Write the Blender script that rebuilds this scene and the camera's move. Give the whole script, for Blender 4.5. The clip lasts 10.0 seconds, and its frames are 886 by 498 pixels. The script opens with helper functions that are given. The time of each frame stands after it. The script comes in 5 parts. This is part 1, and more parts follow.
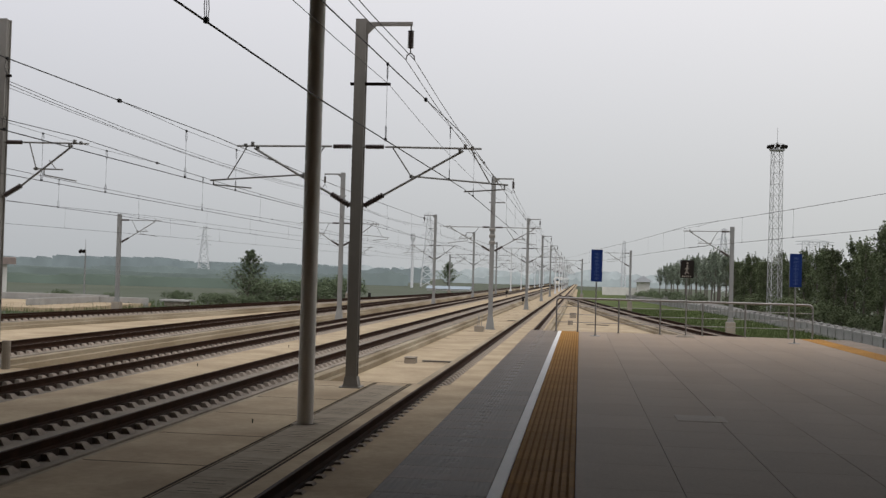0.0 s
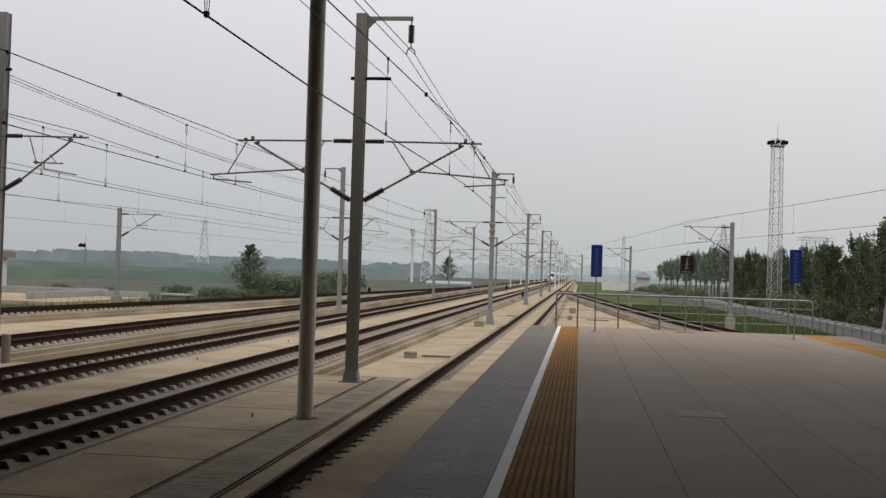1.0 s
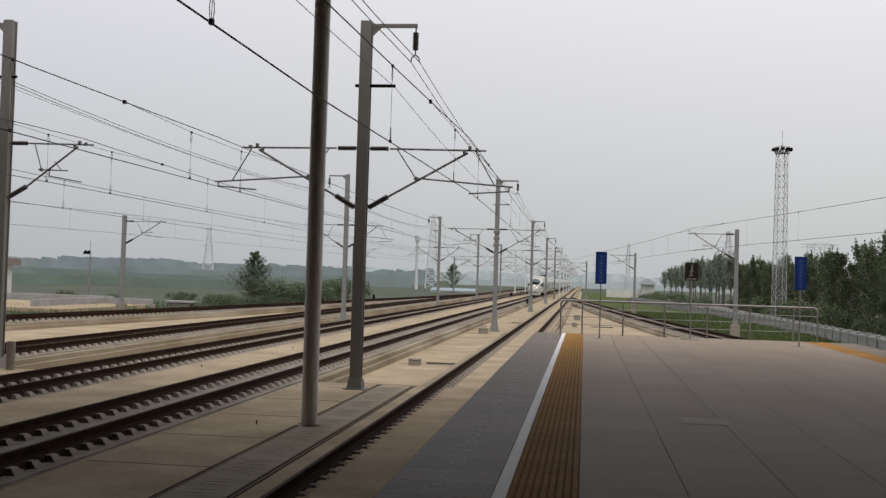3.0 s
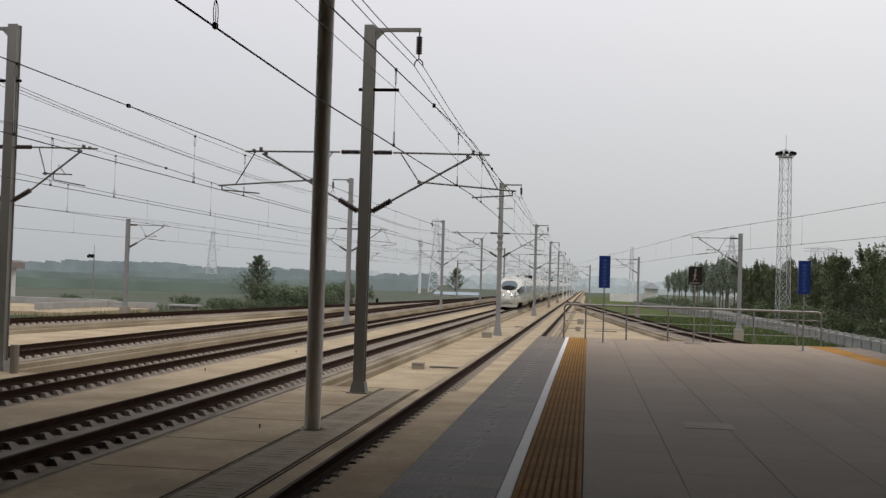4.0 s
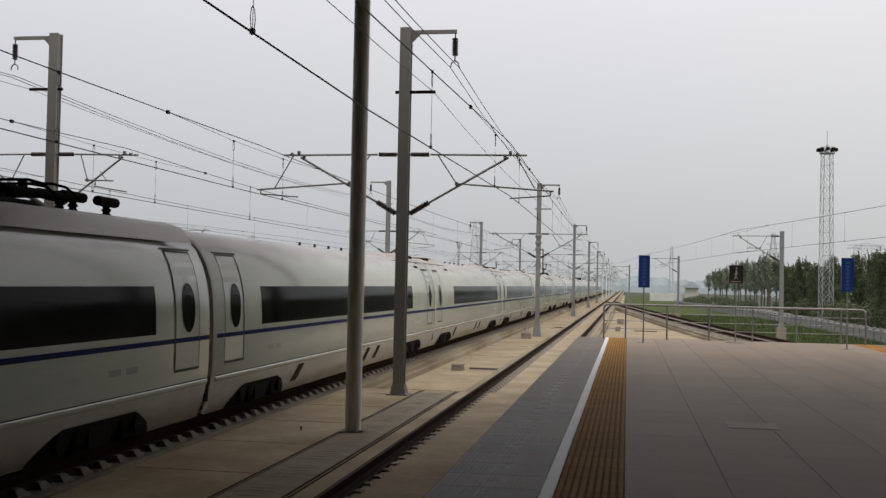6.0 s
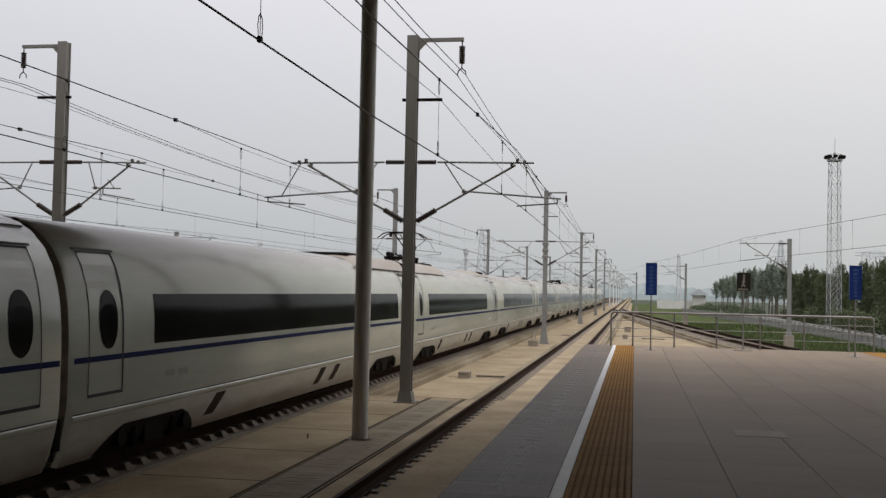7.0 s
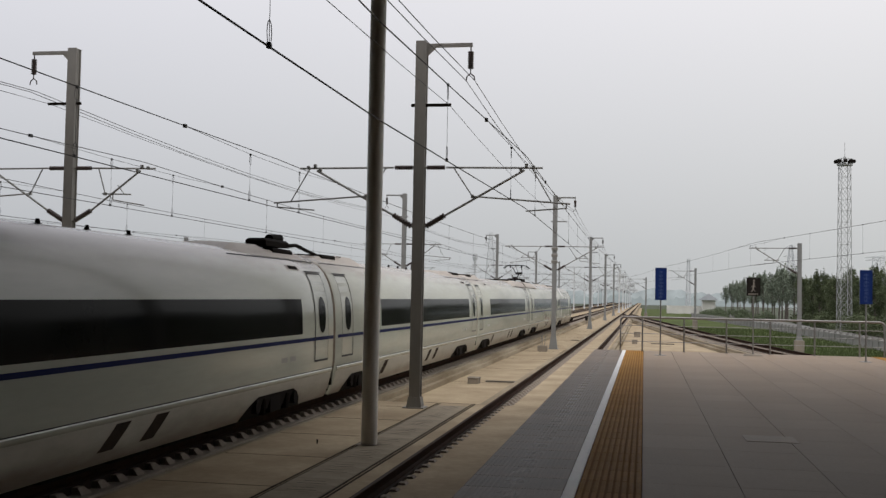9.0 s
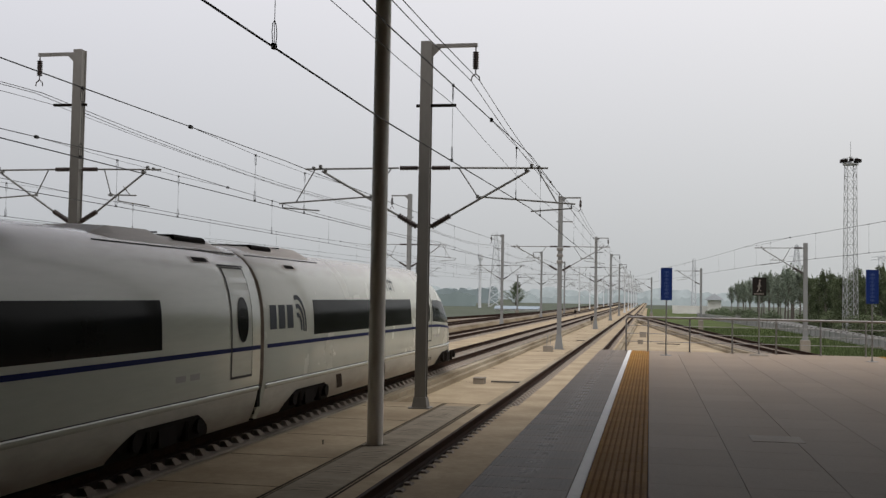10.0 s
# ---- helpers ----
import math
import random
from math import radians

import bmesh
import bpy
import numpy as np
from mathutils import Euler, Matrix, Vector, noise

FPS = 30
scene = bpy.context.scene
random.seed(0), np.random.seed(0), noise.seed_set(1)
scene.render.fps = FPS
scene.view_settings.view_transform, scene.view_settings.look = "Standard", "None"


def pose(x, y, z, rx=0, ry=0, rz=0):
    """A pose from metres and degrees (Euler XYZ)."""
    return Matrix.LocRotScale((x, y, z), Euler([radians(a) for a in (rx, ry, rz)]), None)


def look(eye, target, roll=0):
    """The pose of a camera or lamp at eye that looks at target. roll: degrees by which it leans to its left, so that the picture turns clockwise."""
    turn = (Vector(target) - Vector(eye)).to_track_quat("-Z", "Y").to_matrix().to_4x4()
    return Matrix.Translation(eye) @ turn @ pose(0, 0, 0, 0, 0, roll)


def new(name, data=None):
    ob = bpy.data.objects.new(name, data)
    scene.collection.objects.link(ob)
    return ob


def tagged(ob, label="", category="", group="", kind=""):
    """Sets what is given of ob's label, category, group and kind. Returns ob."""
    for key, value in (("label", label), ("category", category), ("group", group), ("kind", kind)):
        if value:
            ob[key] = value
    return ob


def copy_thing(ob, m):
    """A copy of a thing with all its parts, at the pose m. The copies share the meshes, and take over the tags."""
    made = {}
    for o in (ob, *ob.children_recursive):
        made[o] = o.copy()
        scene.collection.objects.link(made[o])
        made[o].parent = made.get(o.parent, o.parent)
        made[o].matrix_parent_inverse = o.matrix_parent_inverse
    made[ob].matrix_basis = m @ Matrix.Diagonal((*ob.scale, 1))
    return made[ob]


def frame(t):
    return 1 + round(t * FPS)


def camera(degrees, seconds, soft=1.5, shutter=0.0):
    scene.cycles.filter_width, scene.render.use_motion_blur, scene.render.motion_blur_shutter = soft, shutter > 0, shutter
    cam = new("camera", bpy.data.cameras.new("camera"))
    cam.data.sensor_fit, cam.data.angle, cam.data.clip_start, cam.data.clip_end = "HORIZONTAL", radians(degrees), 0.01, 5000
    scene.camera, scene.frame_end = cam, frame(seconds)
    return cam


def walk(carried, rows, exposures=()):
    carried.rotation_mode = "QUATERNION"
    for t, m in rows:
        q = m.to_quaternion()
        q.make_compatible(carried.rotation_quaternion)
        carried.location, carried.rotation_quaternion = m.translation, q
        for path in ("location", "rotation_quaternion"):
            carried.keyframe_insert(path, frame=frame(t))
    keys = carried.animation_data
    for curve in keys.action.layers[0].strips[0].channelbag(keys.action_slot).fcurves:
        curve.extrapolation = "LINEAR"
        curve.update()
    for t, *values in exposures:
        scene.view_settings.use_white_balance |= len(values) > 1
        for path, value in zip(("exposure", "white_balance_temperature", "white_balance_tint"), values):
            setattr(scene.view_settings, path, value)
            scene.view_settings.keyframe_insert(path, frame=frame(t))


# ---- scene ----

# camera: held still on the platform, turning slowly after the train
cam = camera(44.3, 10.0, soft=1.4)
EYE = (0.0, 0.0, 2.9)
TURNS = [(0.0, 7.18, 1.432, -1.573), (0.5, 7.176, 1.089, -1.7), (1.0, 7.174, 1.164, -1.735), (1.5, 7.186, 1.255, -1.582),
         (2.0, 7.109, 1.246, -1.58), (2.5, 7.26, 1.38, -1.65), (4.0, 7.583, 1.727, -1.764), (4.5, 7.827, 1.802, -1.734),
         (5.0, 8.45, 1.683, -1.747), (5.5, 8.916, 1.868, -1.888), (6.0, 9.616, 1.752, -1.166), (6.2, 9.671, 2.0, -1.25),
         (7.5, 10.129, 2.167, -1.048), (8.0, 10.114, 2.191, -0.98), (8.5, 10.373, 2.216, -1.111), (9.0, 10.462, 2.408, -1.102),
         (9.5, 10.319, 2.469, -1.254), (10.0, 10.745, 2.421, -1.01)]
walk(cam, [(t, pose(*EYE, 90 + p, r, y)) for t, y, p, r in TURNS])

# light: an overcast, hazy day; a wide weak sun behind the cloud
world = bpy.data.worlds.new("overcast")
scene.world = world
world.use_nodes = True
wn, wl = world.node_tree.nodes, world.node_tree.links
sky = wn.new("ShaderNodeTexSky")
sky.sky_type, sky.sun_disc = "NISHITA", False
sky.sun_elevation, sky.sun_rotation = radians(50), radians(200)
sky.air_density, sky.dust_density = 1.0, 6.0
grey = wn.new("ShaderNodeValToRGB")
grey.color_ramp.elements[0].position, grey.color_ramp.elements[0].color = 0.0, (5.1, 5.3, 5.4, 1)
grey.color_ramp.elements[1].position, grey.color_ramp.elements[1].color = 0.34, (9.4, 9.22, 9.62, 1)
way = wn.new("ShaderNodeTexCoord")
split = wn.new("ShaderNodeSeparateXYZ")
wl.new(way.outputs["Generated"], split.inputs[0])
wl.new(split.outputs["Z"], grey.inputs[0])
cloud = wn.new("ShaderNodeMix")
cloud.data_type = "RGBA"
cloud.inputs["Factor"].default_value = 0.93
wl.new(sky.outputs[0], cloud.inputs["A"])
lean = wn.new("ShaderNodeValToRGB")                # the cloud is brighter towards the sun's side
lean.color_ramp.elements[0].position, lean.color_ramp.elements[0].color = 0.0, (0.84, 0.855, 0.90, 1)
lean.color_ramp.elements[1].position, lean.color_ramp.elements[1].color = 1.0, (1.20, 1.18, 1.12, 1)
side = wn.new("ShaderNodeMapRange")
side.inputs["From Min"].default_value, side.inputs["From Max"].default_value = -1.0, 1.0
wl.new(split.outputs["X"], side.inputs["Value"])
wl.new(side.outputs[0], lean.inputs[0])
lit = wn.new("ShaderNodeMix")
lit.data_type, lit.blend_type = "RGBA", "MULTIPLY"
lit.inputs["Factor"].default_value = 1.0
wl.new(grey.outputs[0], lit.inputs["A"])
wl.new(lean.outputs[0], lit.inputs["B"])
wl.new(lit.outputs["Result"], cloud.inputs["B"])
bg = wn["Background"]
wl.new(cloud.outputs["Result"], bg.inputs[0])
bg.inputs[1].default_value = 0.1
sun = new("sun", bpy.data.lights.new("sun", "SUN"))
sun.data.energy, sun.data.angle, sun.data.color = 0.8, radians(35), (1.0, 0.96, 0.9)
sun.matrix_world = look((20, 30, 60), (0, 60, 0))
scene.view_settings.exposure = 0.0


# ---- materials ----
def mat(name, base, rough=0.6, metal=0.0, vary=0.25, size=1.0, bump=0.2, fine=30.0, tint=None, spec=0.5, each=0.0, coat=0.0, stretch=(1, 1, 1)):
    """A worn surface: broad stains and fine grain in colour, roughness and relief."""
    m = bpy.data.materials.new(name)
    m.use_nodes = True
    n, l = m.node_tree.nodes, m.node_tree.links
    b = n["Principled BSDF"]
    co = n.new("ShaderNodeTexCoord")
    mp = n.new("ShaderNodeMapping")
    mp.inputs["Scale"].default_value = stretch
    l.new(co.outputs["Object"], mp.inputs[0])
    big, small = n.new("ShaderNodeTexNoise"), n.new("ShaderNodeTexNoise")
    big.inputs["Scale"].default_value, big.inputs["Detail"].default_value = size, 5
    small.inputs["Scale"].default_value, small.inputs["Detail"].default_value = fine, 3
    for k in (big, small):
        l.new(mp.outputs[0], k.inputs["Vector"])
    ramp = n.new("ShaderNodeValToRGB")
    dark = tint or [c * (1 - vary) for c in base]
    ramp.color_ramp.elements[0].position, ramp.color_ramp.elements[1].position = 0.32, 0.68
    ramp.color_ramp.elements[0].color, ramp.color_ramp.elements[1].color = (*dark, 1), (*base, 1)
    l.new(big.outputs["Fac"], ramp.inputs[0])
    grain = n.new("ShaderNodeMapRange")
    grain.inputs["To Min"].default_value, grain.inputs["To Max"].default_value = 1 - vary * 0.6, 1 + vary * 0.4
    l.new(small.outputs["Fac"], grain.inputs["Value"])
    hsv = n.new("ShaderNodeHueSaturation")
    l.new(ramp.outputs[0], hsv.inputs["Color"])
    last = grain.outputs[0]
    if each:
        info, rng, mul = n.new("ShaderNodeObjectInfo"), n.new("ShaderNodeMapRange"), n.new("ShaderNodeMath")
        rng.inputs["To Min"].default_value, rng.inputs["To Max"].default_value = 1 - each, 1 + each
        l.new(info.outputs["Random"], rng.inputs["Value"])
        mul.operation = "MULTIPLY"
        l.new(last, mul.inputs[0])
        l.new(rng.outputs[0], mul.inputs[1])
        last = mul.outputs[0]
    l.new(last, hsv.inputs["Value"])
    l.new(hsv.outputs[0], b.inputs["Base Color"])
    rr = n.new("ShaderNodeMapRange")
    rr.inputs["To Min"].default_value, rr.inputs["To Max"].default_value = max(rough - 0.12, 0.02), min(rough + 0.12, 1)
    l.new(big.outputs["Fac"], rr.inputs["Value"])
    l.new(rr.outputs[0], b.inputs["Roughness"])
    b.inputs["Metallic"].default_value, b.inputs["Specular IOR Level"].default_value = metal, spec
    b.inputs["Coat Weight"].default_value = coat
    if bump:
        bp = n.new("ShaderNodeBump")
        bp.inputs["Strength"].default_value, bp.inputs["Distance"].default_value = bump, 0.01
        l.new(small.outputs["Fac"], bp.inputs["Height"])
        l.new(bp.outputs[0], b.inputs["Normal"])
    return m


def glow(name, colour, strength):
    m = bpy.data.materials.new(name)
    m.use_nodes = True
    b = m.node_tree.nodes["Principled BSDF"]
    b.inputs["Base Color"].default_value = (*colour, 1)
    b.inputs["Emission Color"].default_value, b.inputs["Emission Strength"].default_value = (*colour, 1), strength
    return m


CONCRETE = mat("sunned_concrete", (0.49, 0.40, 0.275), 0.85, vary=0.36, size=0.6, fine=7, tint=(0.35, 0.275, 0.185), spec=0.05, bump=0.4)
PLINTH = mat("slab_concrete", (0.42, 0.365, 0.275), 0.85, vary=0.4, size=0.5, fine=12, tint=(0.22, 0.175, 0.115), stretch=(1, 0.25, 1), spec=0.06)
CONCRETE_GREY = mat("grey_concrete", (0.34, 0.30, 0.25), 0.8, vary=0.35, size=0.7, fine=14, spec=0.06)
COVER = mat("trough_cover_concrete", (0.385, 0.33, 0.25), 0.85, vary=0.3, size=1.5, fine=20, each=0.06, spec=0.06)
RAIL = mat("rusty_rail_steel", (0.040, 0.021, 0.013), 0.85, vary=0.4, size=3, fine=40, spec=0.06)
RAILTOP = mat("worn_rail_head", (0.055, 0.033, 0.022), 0.7, vary=0.25, size=0.5, fine=20, stretch=(1, 0.1, 1), spec=0.08)
FASTENER = mat("fastener_block", (0.36, 0.31, 0.26), 0.85, vary=0.3, size=4, fine=30, spec=0.06)
GRANITE = mat("platform_granite", (0.375, 0.288, 0.212), 0.36, vary=0.3, size=0.7, fine=35, bump=0.02, each=0.05, spec=0.008)
JOINT = mat("dark_joint", (0.13, 0.115, 0.10), 0.9, vary=0.2, spec=0.2)
EDGE = mat("polished_edge_granite", (0.235, 0.175, 0.128), 0.30, vary=0.45, size=1.1, fine=30, bump=0.02, each=0.16, spec=0.008)
ORANGE = mat("orange_tactile_tile", (0.48, 0.262, 0.075), 0.6, vary=0.35, size=1.2, fine=25, each=0.12, spec=0.015, tint=(0.36, 0.18, 0.045))
# darker orange for the tile surface between the ribs
ORANGE_GROOVE = mat("darker_tactile_groove", (0.34, 0.18, 0.055), 0.85, vary=0.3, size=1.2, fine=25, spec=0.01)
WHITE_LINE = mat("white_line_paint", (0.90, 0.89, 0.87), 0.5, vary=0.1, size=1.5, fine=30, spec=0.35)
GALV = mat("galvanised_steel", (0.30, 0.30, 0.29), 0.5, 0.55, vary=0.25, size=1.2, fine=18)
MAST = mat("grey_mast_steel", (0.25, 0.238, 0.218), 0.55, 0.25, vary=0.2, size=0.8, fine=15, stretch=(1, 1, 0.3))
COLUMN = mat("grey_painted_column", (0.80, 0.765, 0.70), 0.5, vary=0.12, size=0.8, fine=20, stretch=(1, 1, 0.3))
STAINLESS = mat("brushed_stainless", (0.32, 0.31, 0.30), 0.4, 0.8, vary=0.15, size=2, fine=60)
INSULATOR = mat("brown_porcelain", (0.06, 0.042, 0.038), 0.35, vary=0.3, size=3)
WIRE = mat("tarnished_wire", (0.05, 0.05, 0.05), 0.6, 0.3, vary=0.2)
ROOF = mat("canopy_panel", (0.115, 0.108, 0.10), 0.8, vary=0.15, size=0.2, fine=6, spec=0.1)
GRASS = mat("field_grass", (0.11, 0.145, 0.05), 0.95, vary=0.5, size=0.25, fine=2.5, tint=(0.075, 0.09, 0.04), bump=0.6, spec=0.03)
DIRT = mat("verge_ground", (0.125, 0.138, 0.11), 0.95, vary=0.4, size=0.05, fine=1.0, tint=(0.10, 0.115, 0.085), spec=0.02)
ROAD = mat("grey_road", (0.24, 0.235, 0.225), 0.9, vary=0.2, size=0.2, fine=6, spec=0.06)
WHITEWASH = mat("whitewashed_wall", (0.72, 0.71, 0.68), 0.8, vary=0.12, size=0.5, fine=10, spec=0.06)
LEAF = mat("poplar_leaf", (0.13, 0.155, 0.085), 0.85, vary=0.3, size=1.5, fine=8, each=0.25, spec=0.04, bump=0, tint=(0.085, 0.105, 0.06))
# field trees and bushes: leaf colour lightened to imitate haze
LEAF_FIELD = mat("hazed_field_leaf", (0.15, 0.185, 0.115), 0.85, vary=0.25, size=1.5, fine=8, each=0.15, spec=0.04, bump=0, tint=(0.10, 0.125, 0.075))
# far thin poplars: lighter still, haze put into the leaf colour
LEAF_PALE = mat("hazed_poplar_leaf", (0.235, 0.275, 0.21), 0.85, vary=0.3, size=1.0, fine=6, each=0.15, spec=0.1, bump=0)
BARK = mat("grey_bark", (0.14, 0.12, 0.10), 0.9, vary=0.4, size=3, fine=20)
PAINT = mat("white_train_paint", (0.52, 0.535, 0.455), 0.2, vary=0.15, size=0.8, fine=8, bump=0.0, coat=0.12, stretch=(1, 0.18, 1.4))
SKIRT = mat("grimy_white_skirt", (0.46, 0.445, 0.385), 0.4, vary=0.3, size=0.8, fine=10, bump=0.0, stretch=(1, 0.3, 1))
ROOFGREY = mat("soiled_roof_paint", (0.50, 0.455, 0.40), 0.45, vary=0.25, size=0.6, fine=8, bump=0.02, stretch=(1, 0.2, 1), tint=(0.35, 0.295, 0.245))
GLASS = mat("dark_train_glass", (0.008, 0.008, 0.008), 0.10, vary=0.3, size=0.7, fine=3, bump=0.0, spec=0.16)
SCREEN = mat("windscreen_glass", (0.035, 0.075, 0.095), 0.06, vary=0.2, size=0.7, fine=3, bump=0.0, spec=0.8)
GLASS.node_tree.nodes["Principled BSDF"].inputs["IOR"].default_value = 1.22
BLUE_LINE = mat("blue_stripe_paint", (0.008, 0.014, 0.075), 0.5, vary=0.1, spec=0.04)
SEAL = mat("black_rubber", (0.022, 0.02, 0.02), 0.7, vary=0.3)
BELLOWS = mat("brown_gangway_bellows", (0.29, 0.235, 0.18), 0.85, vary=0.4, size=3)
# near black: grime on running gear, painted shade in bogie openings and car gaps
UNDER = mat("underframe_grime_and_shade", (0.014, 0.011, 0.009), 0.9, vary=0.4, size=3, fine=15, spec=0.08)
VENT = mat("brown_vent_grime", (0.05, 0.034, 0.024), 0.85, vary=0.5, size=4, fine=25, spec=0.1)
LOGO = mat("slate_logo_paint", (0.022, 0.03, 0.04), 0.5, vary=0.1, spec=0.15)
LETTER = mat("grey_lettering", (0.27, 0.265, 0.24), 0.5, vary=0.1)
SIGN_BLUE = mat("blue_sign_panel", (0.012, 0.045, 0.24), 0.4, vary=0.15, size=2)
SIGN_DARK = mat("dark_sign_panel", (0.025, 0.022, 0.02), 0.4, vary=0.2, size=2)
SIGN_INK = mat("pale_sign_ink", (0.14, 0.21, 0.46), 0.5, vary=0.1)
SIGN_INK_WARM = mat("pale_figure_ink", (0.36, 0.33, 0.29), 0.5, vary=0.1)
# blue roof greyed and paled, haze mixed into its colour
BLUE_ROOF = mat("blue_sheet_roof", (0.34, 0.40, 0.45), 0.6, vary=0.1, spec=0.1)
BLUE_DOOR = mat("blue_door_paint", (0.05, 0.22, 0.36), 0.5, vary=0.15)
# dark tiles lightened in colour to imitate haze
DARK_ROOF = mat("grey_tile_roof", (0.27, 0.29, 0.30), 0.8, vary=0.2)
LAMP_LIT = glow("headlight", (1.0, 0.95, 0.85), 4.0)

FENCE_GREY = mat("weathered_pole_wood", (0.33, 0.31, 0.28), 0.85, vary=0.25, size=0.8, stretch=(1, 1, 0.2))
SLOT = mat("shadowed_slot", (0.09, 0.072, 0.055), 0.9, vary=0.2)
# rust stain and the shade among the fasteners, in one dark colour
STAIN_SHADE = mat("rail_seat_stain_and_shade", (0.05, 0.034, 0.025), 0.9, vary=0.5, size=2, fine=14, spec=0.1)
# haze on the farthest masts, pylons and water tower, put into the steel's colour
HAZE_STEEL = mat("haze_paled_steel", (0.62, 0.64, 0.66), 0.8, vary=0.06, spec=0.1)
# pale siding masts; on farther line masts this tone stands in for haze
PALE_STEEL = mat("pale_steel_and_haze", (0.225, 0.228, 0.225), 0.7, vary=0.1)


def nose_paint():
    """White paint with brown dust thrown over the nose."""
    m = mat("dusty_nose_paint", (0.56, 0.575, 0.495), 0.25, vary=0.06, size=0.6, fine=8, bump=0.0, coat=0.3)
    n, l = m.node_tree.nodes, m.node_tree.links
    co, sep, rag, add, ramp, mix = (n.new("ShaderNode" + k) for k in ("TexCoord", "SeparateXYZ", "TexNoise", "Math", "MapRange", "Mix"))
    l.new(co.outputs["Object"], sep.inputs[0])
    rag.inputs["Scale"].default_value, rag.inputs["Detail"].default_value = 2.2, 6
    l.new(co.outputs["Object"], rag.inputs["Vector"])
    add.operation = "MULTIPLY_ADD"
    l.new(rag.outputs["Fac"], add.inputs[0])
    add.inputs[1].default_value = 1.6
    l.new(sep.outputs["Y"], add.inputs[2])
    ramp.inputs["From Min"].default_value, ramp.inputs["From Max"].default_value = 1.6, 3.4
    ramp.inputs["To Min"].default_value, ramp.inputs["To Max"].default_value = 0.38, 0.04
    l.new(add.outputs[0], ramp.inputs["Value"])
    b = n["Principled BSDF"]
    old = b.inputs["Base Color"].links[0].from_socket
    mix.data_type = "RGBA"
    l.new(ramp.outputs[0], mix.inputs["Factor"])
    l.new(old, mix.inputs["A"])
    mix.inputs["B"].default_value = (0.20, 0.165, 0.14, 1)
    l.new(mix.outputs["Result"], b.inputs["Base Color"])
    return m


NOSE = nose_paint()


def soil(m, z0, z1, colour, most):
    """Ragged dirt thrown over paint, none at height z0 and most at z1."""
    n, l = m.node_tree.nodes, m.node_tree.links
    co, sep, way, rag, add, ramp, mix = (n.new("ShaderNode" + k) for k in ("TexCoord", "SeparateXYZ", "Mapping", "TexNoise", "Math", "MapRange", "Mix"))
    l.new(co.outputs["Object"], sep.inputs[0])
    l.new(co.outputs["Object"], way.inputs[0])
    way.inputs["Scale"].default_value = (1, 0.22, 1)
    rag.inputs["Scale"].default_value, rag.inputs["Detail"].default_value = 3.0, 7
    l.new(way.outputs[0], rag.inputs["Vector"])
    add.operation = "MULTIPLY_ADD"
    l.new(rag.outputs["Fac"], add.inputs[0])
    add.inputs[1].default_value = abs(z1 - z0) * 1.6
    l.new(sep.outputs["Z"], add.inputs[2])
    off = abs(z1 - z0) * 0.8
    ramp.inputs["From Min"].default_value, ramp.inputs["From Max"].default_value = z0 + off, z1 + off
    ramp.inputs["To Min"].default_value, ramp.inputs["To Max"].default_value = 0.0, most
    l.new(add.outputs[0], ramp.inputs["Value"])
    b = n["Principled BSDF"]
    old = b.inputs["Base Color"].links[0].from_socket
    mix.data_type = "RGBA"
    l.new(ramp.outputs[0], mix.inputs["Factor"])
    l.new(old, mix.inputs["A"])
    mix.inputs["B"].default_value = (*colour, 1)
    l.new(mix.outputs["Result"], b.inputs["Base Color"])


soil(PAINT, 3.32, 3.58, (0.27, 0.225, 0.185), 0.75)
soil(NOSE, 3.32, 3.62, (0.27, 0.225, 0.185), 0.7)
soil(SKIRT, 0.72, 0.26, (0.13, 0.098, 0.07), 0.8)


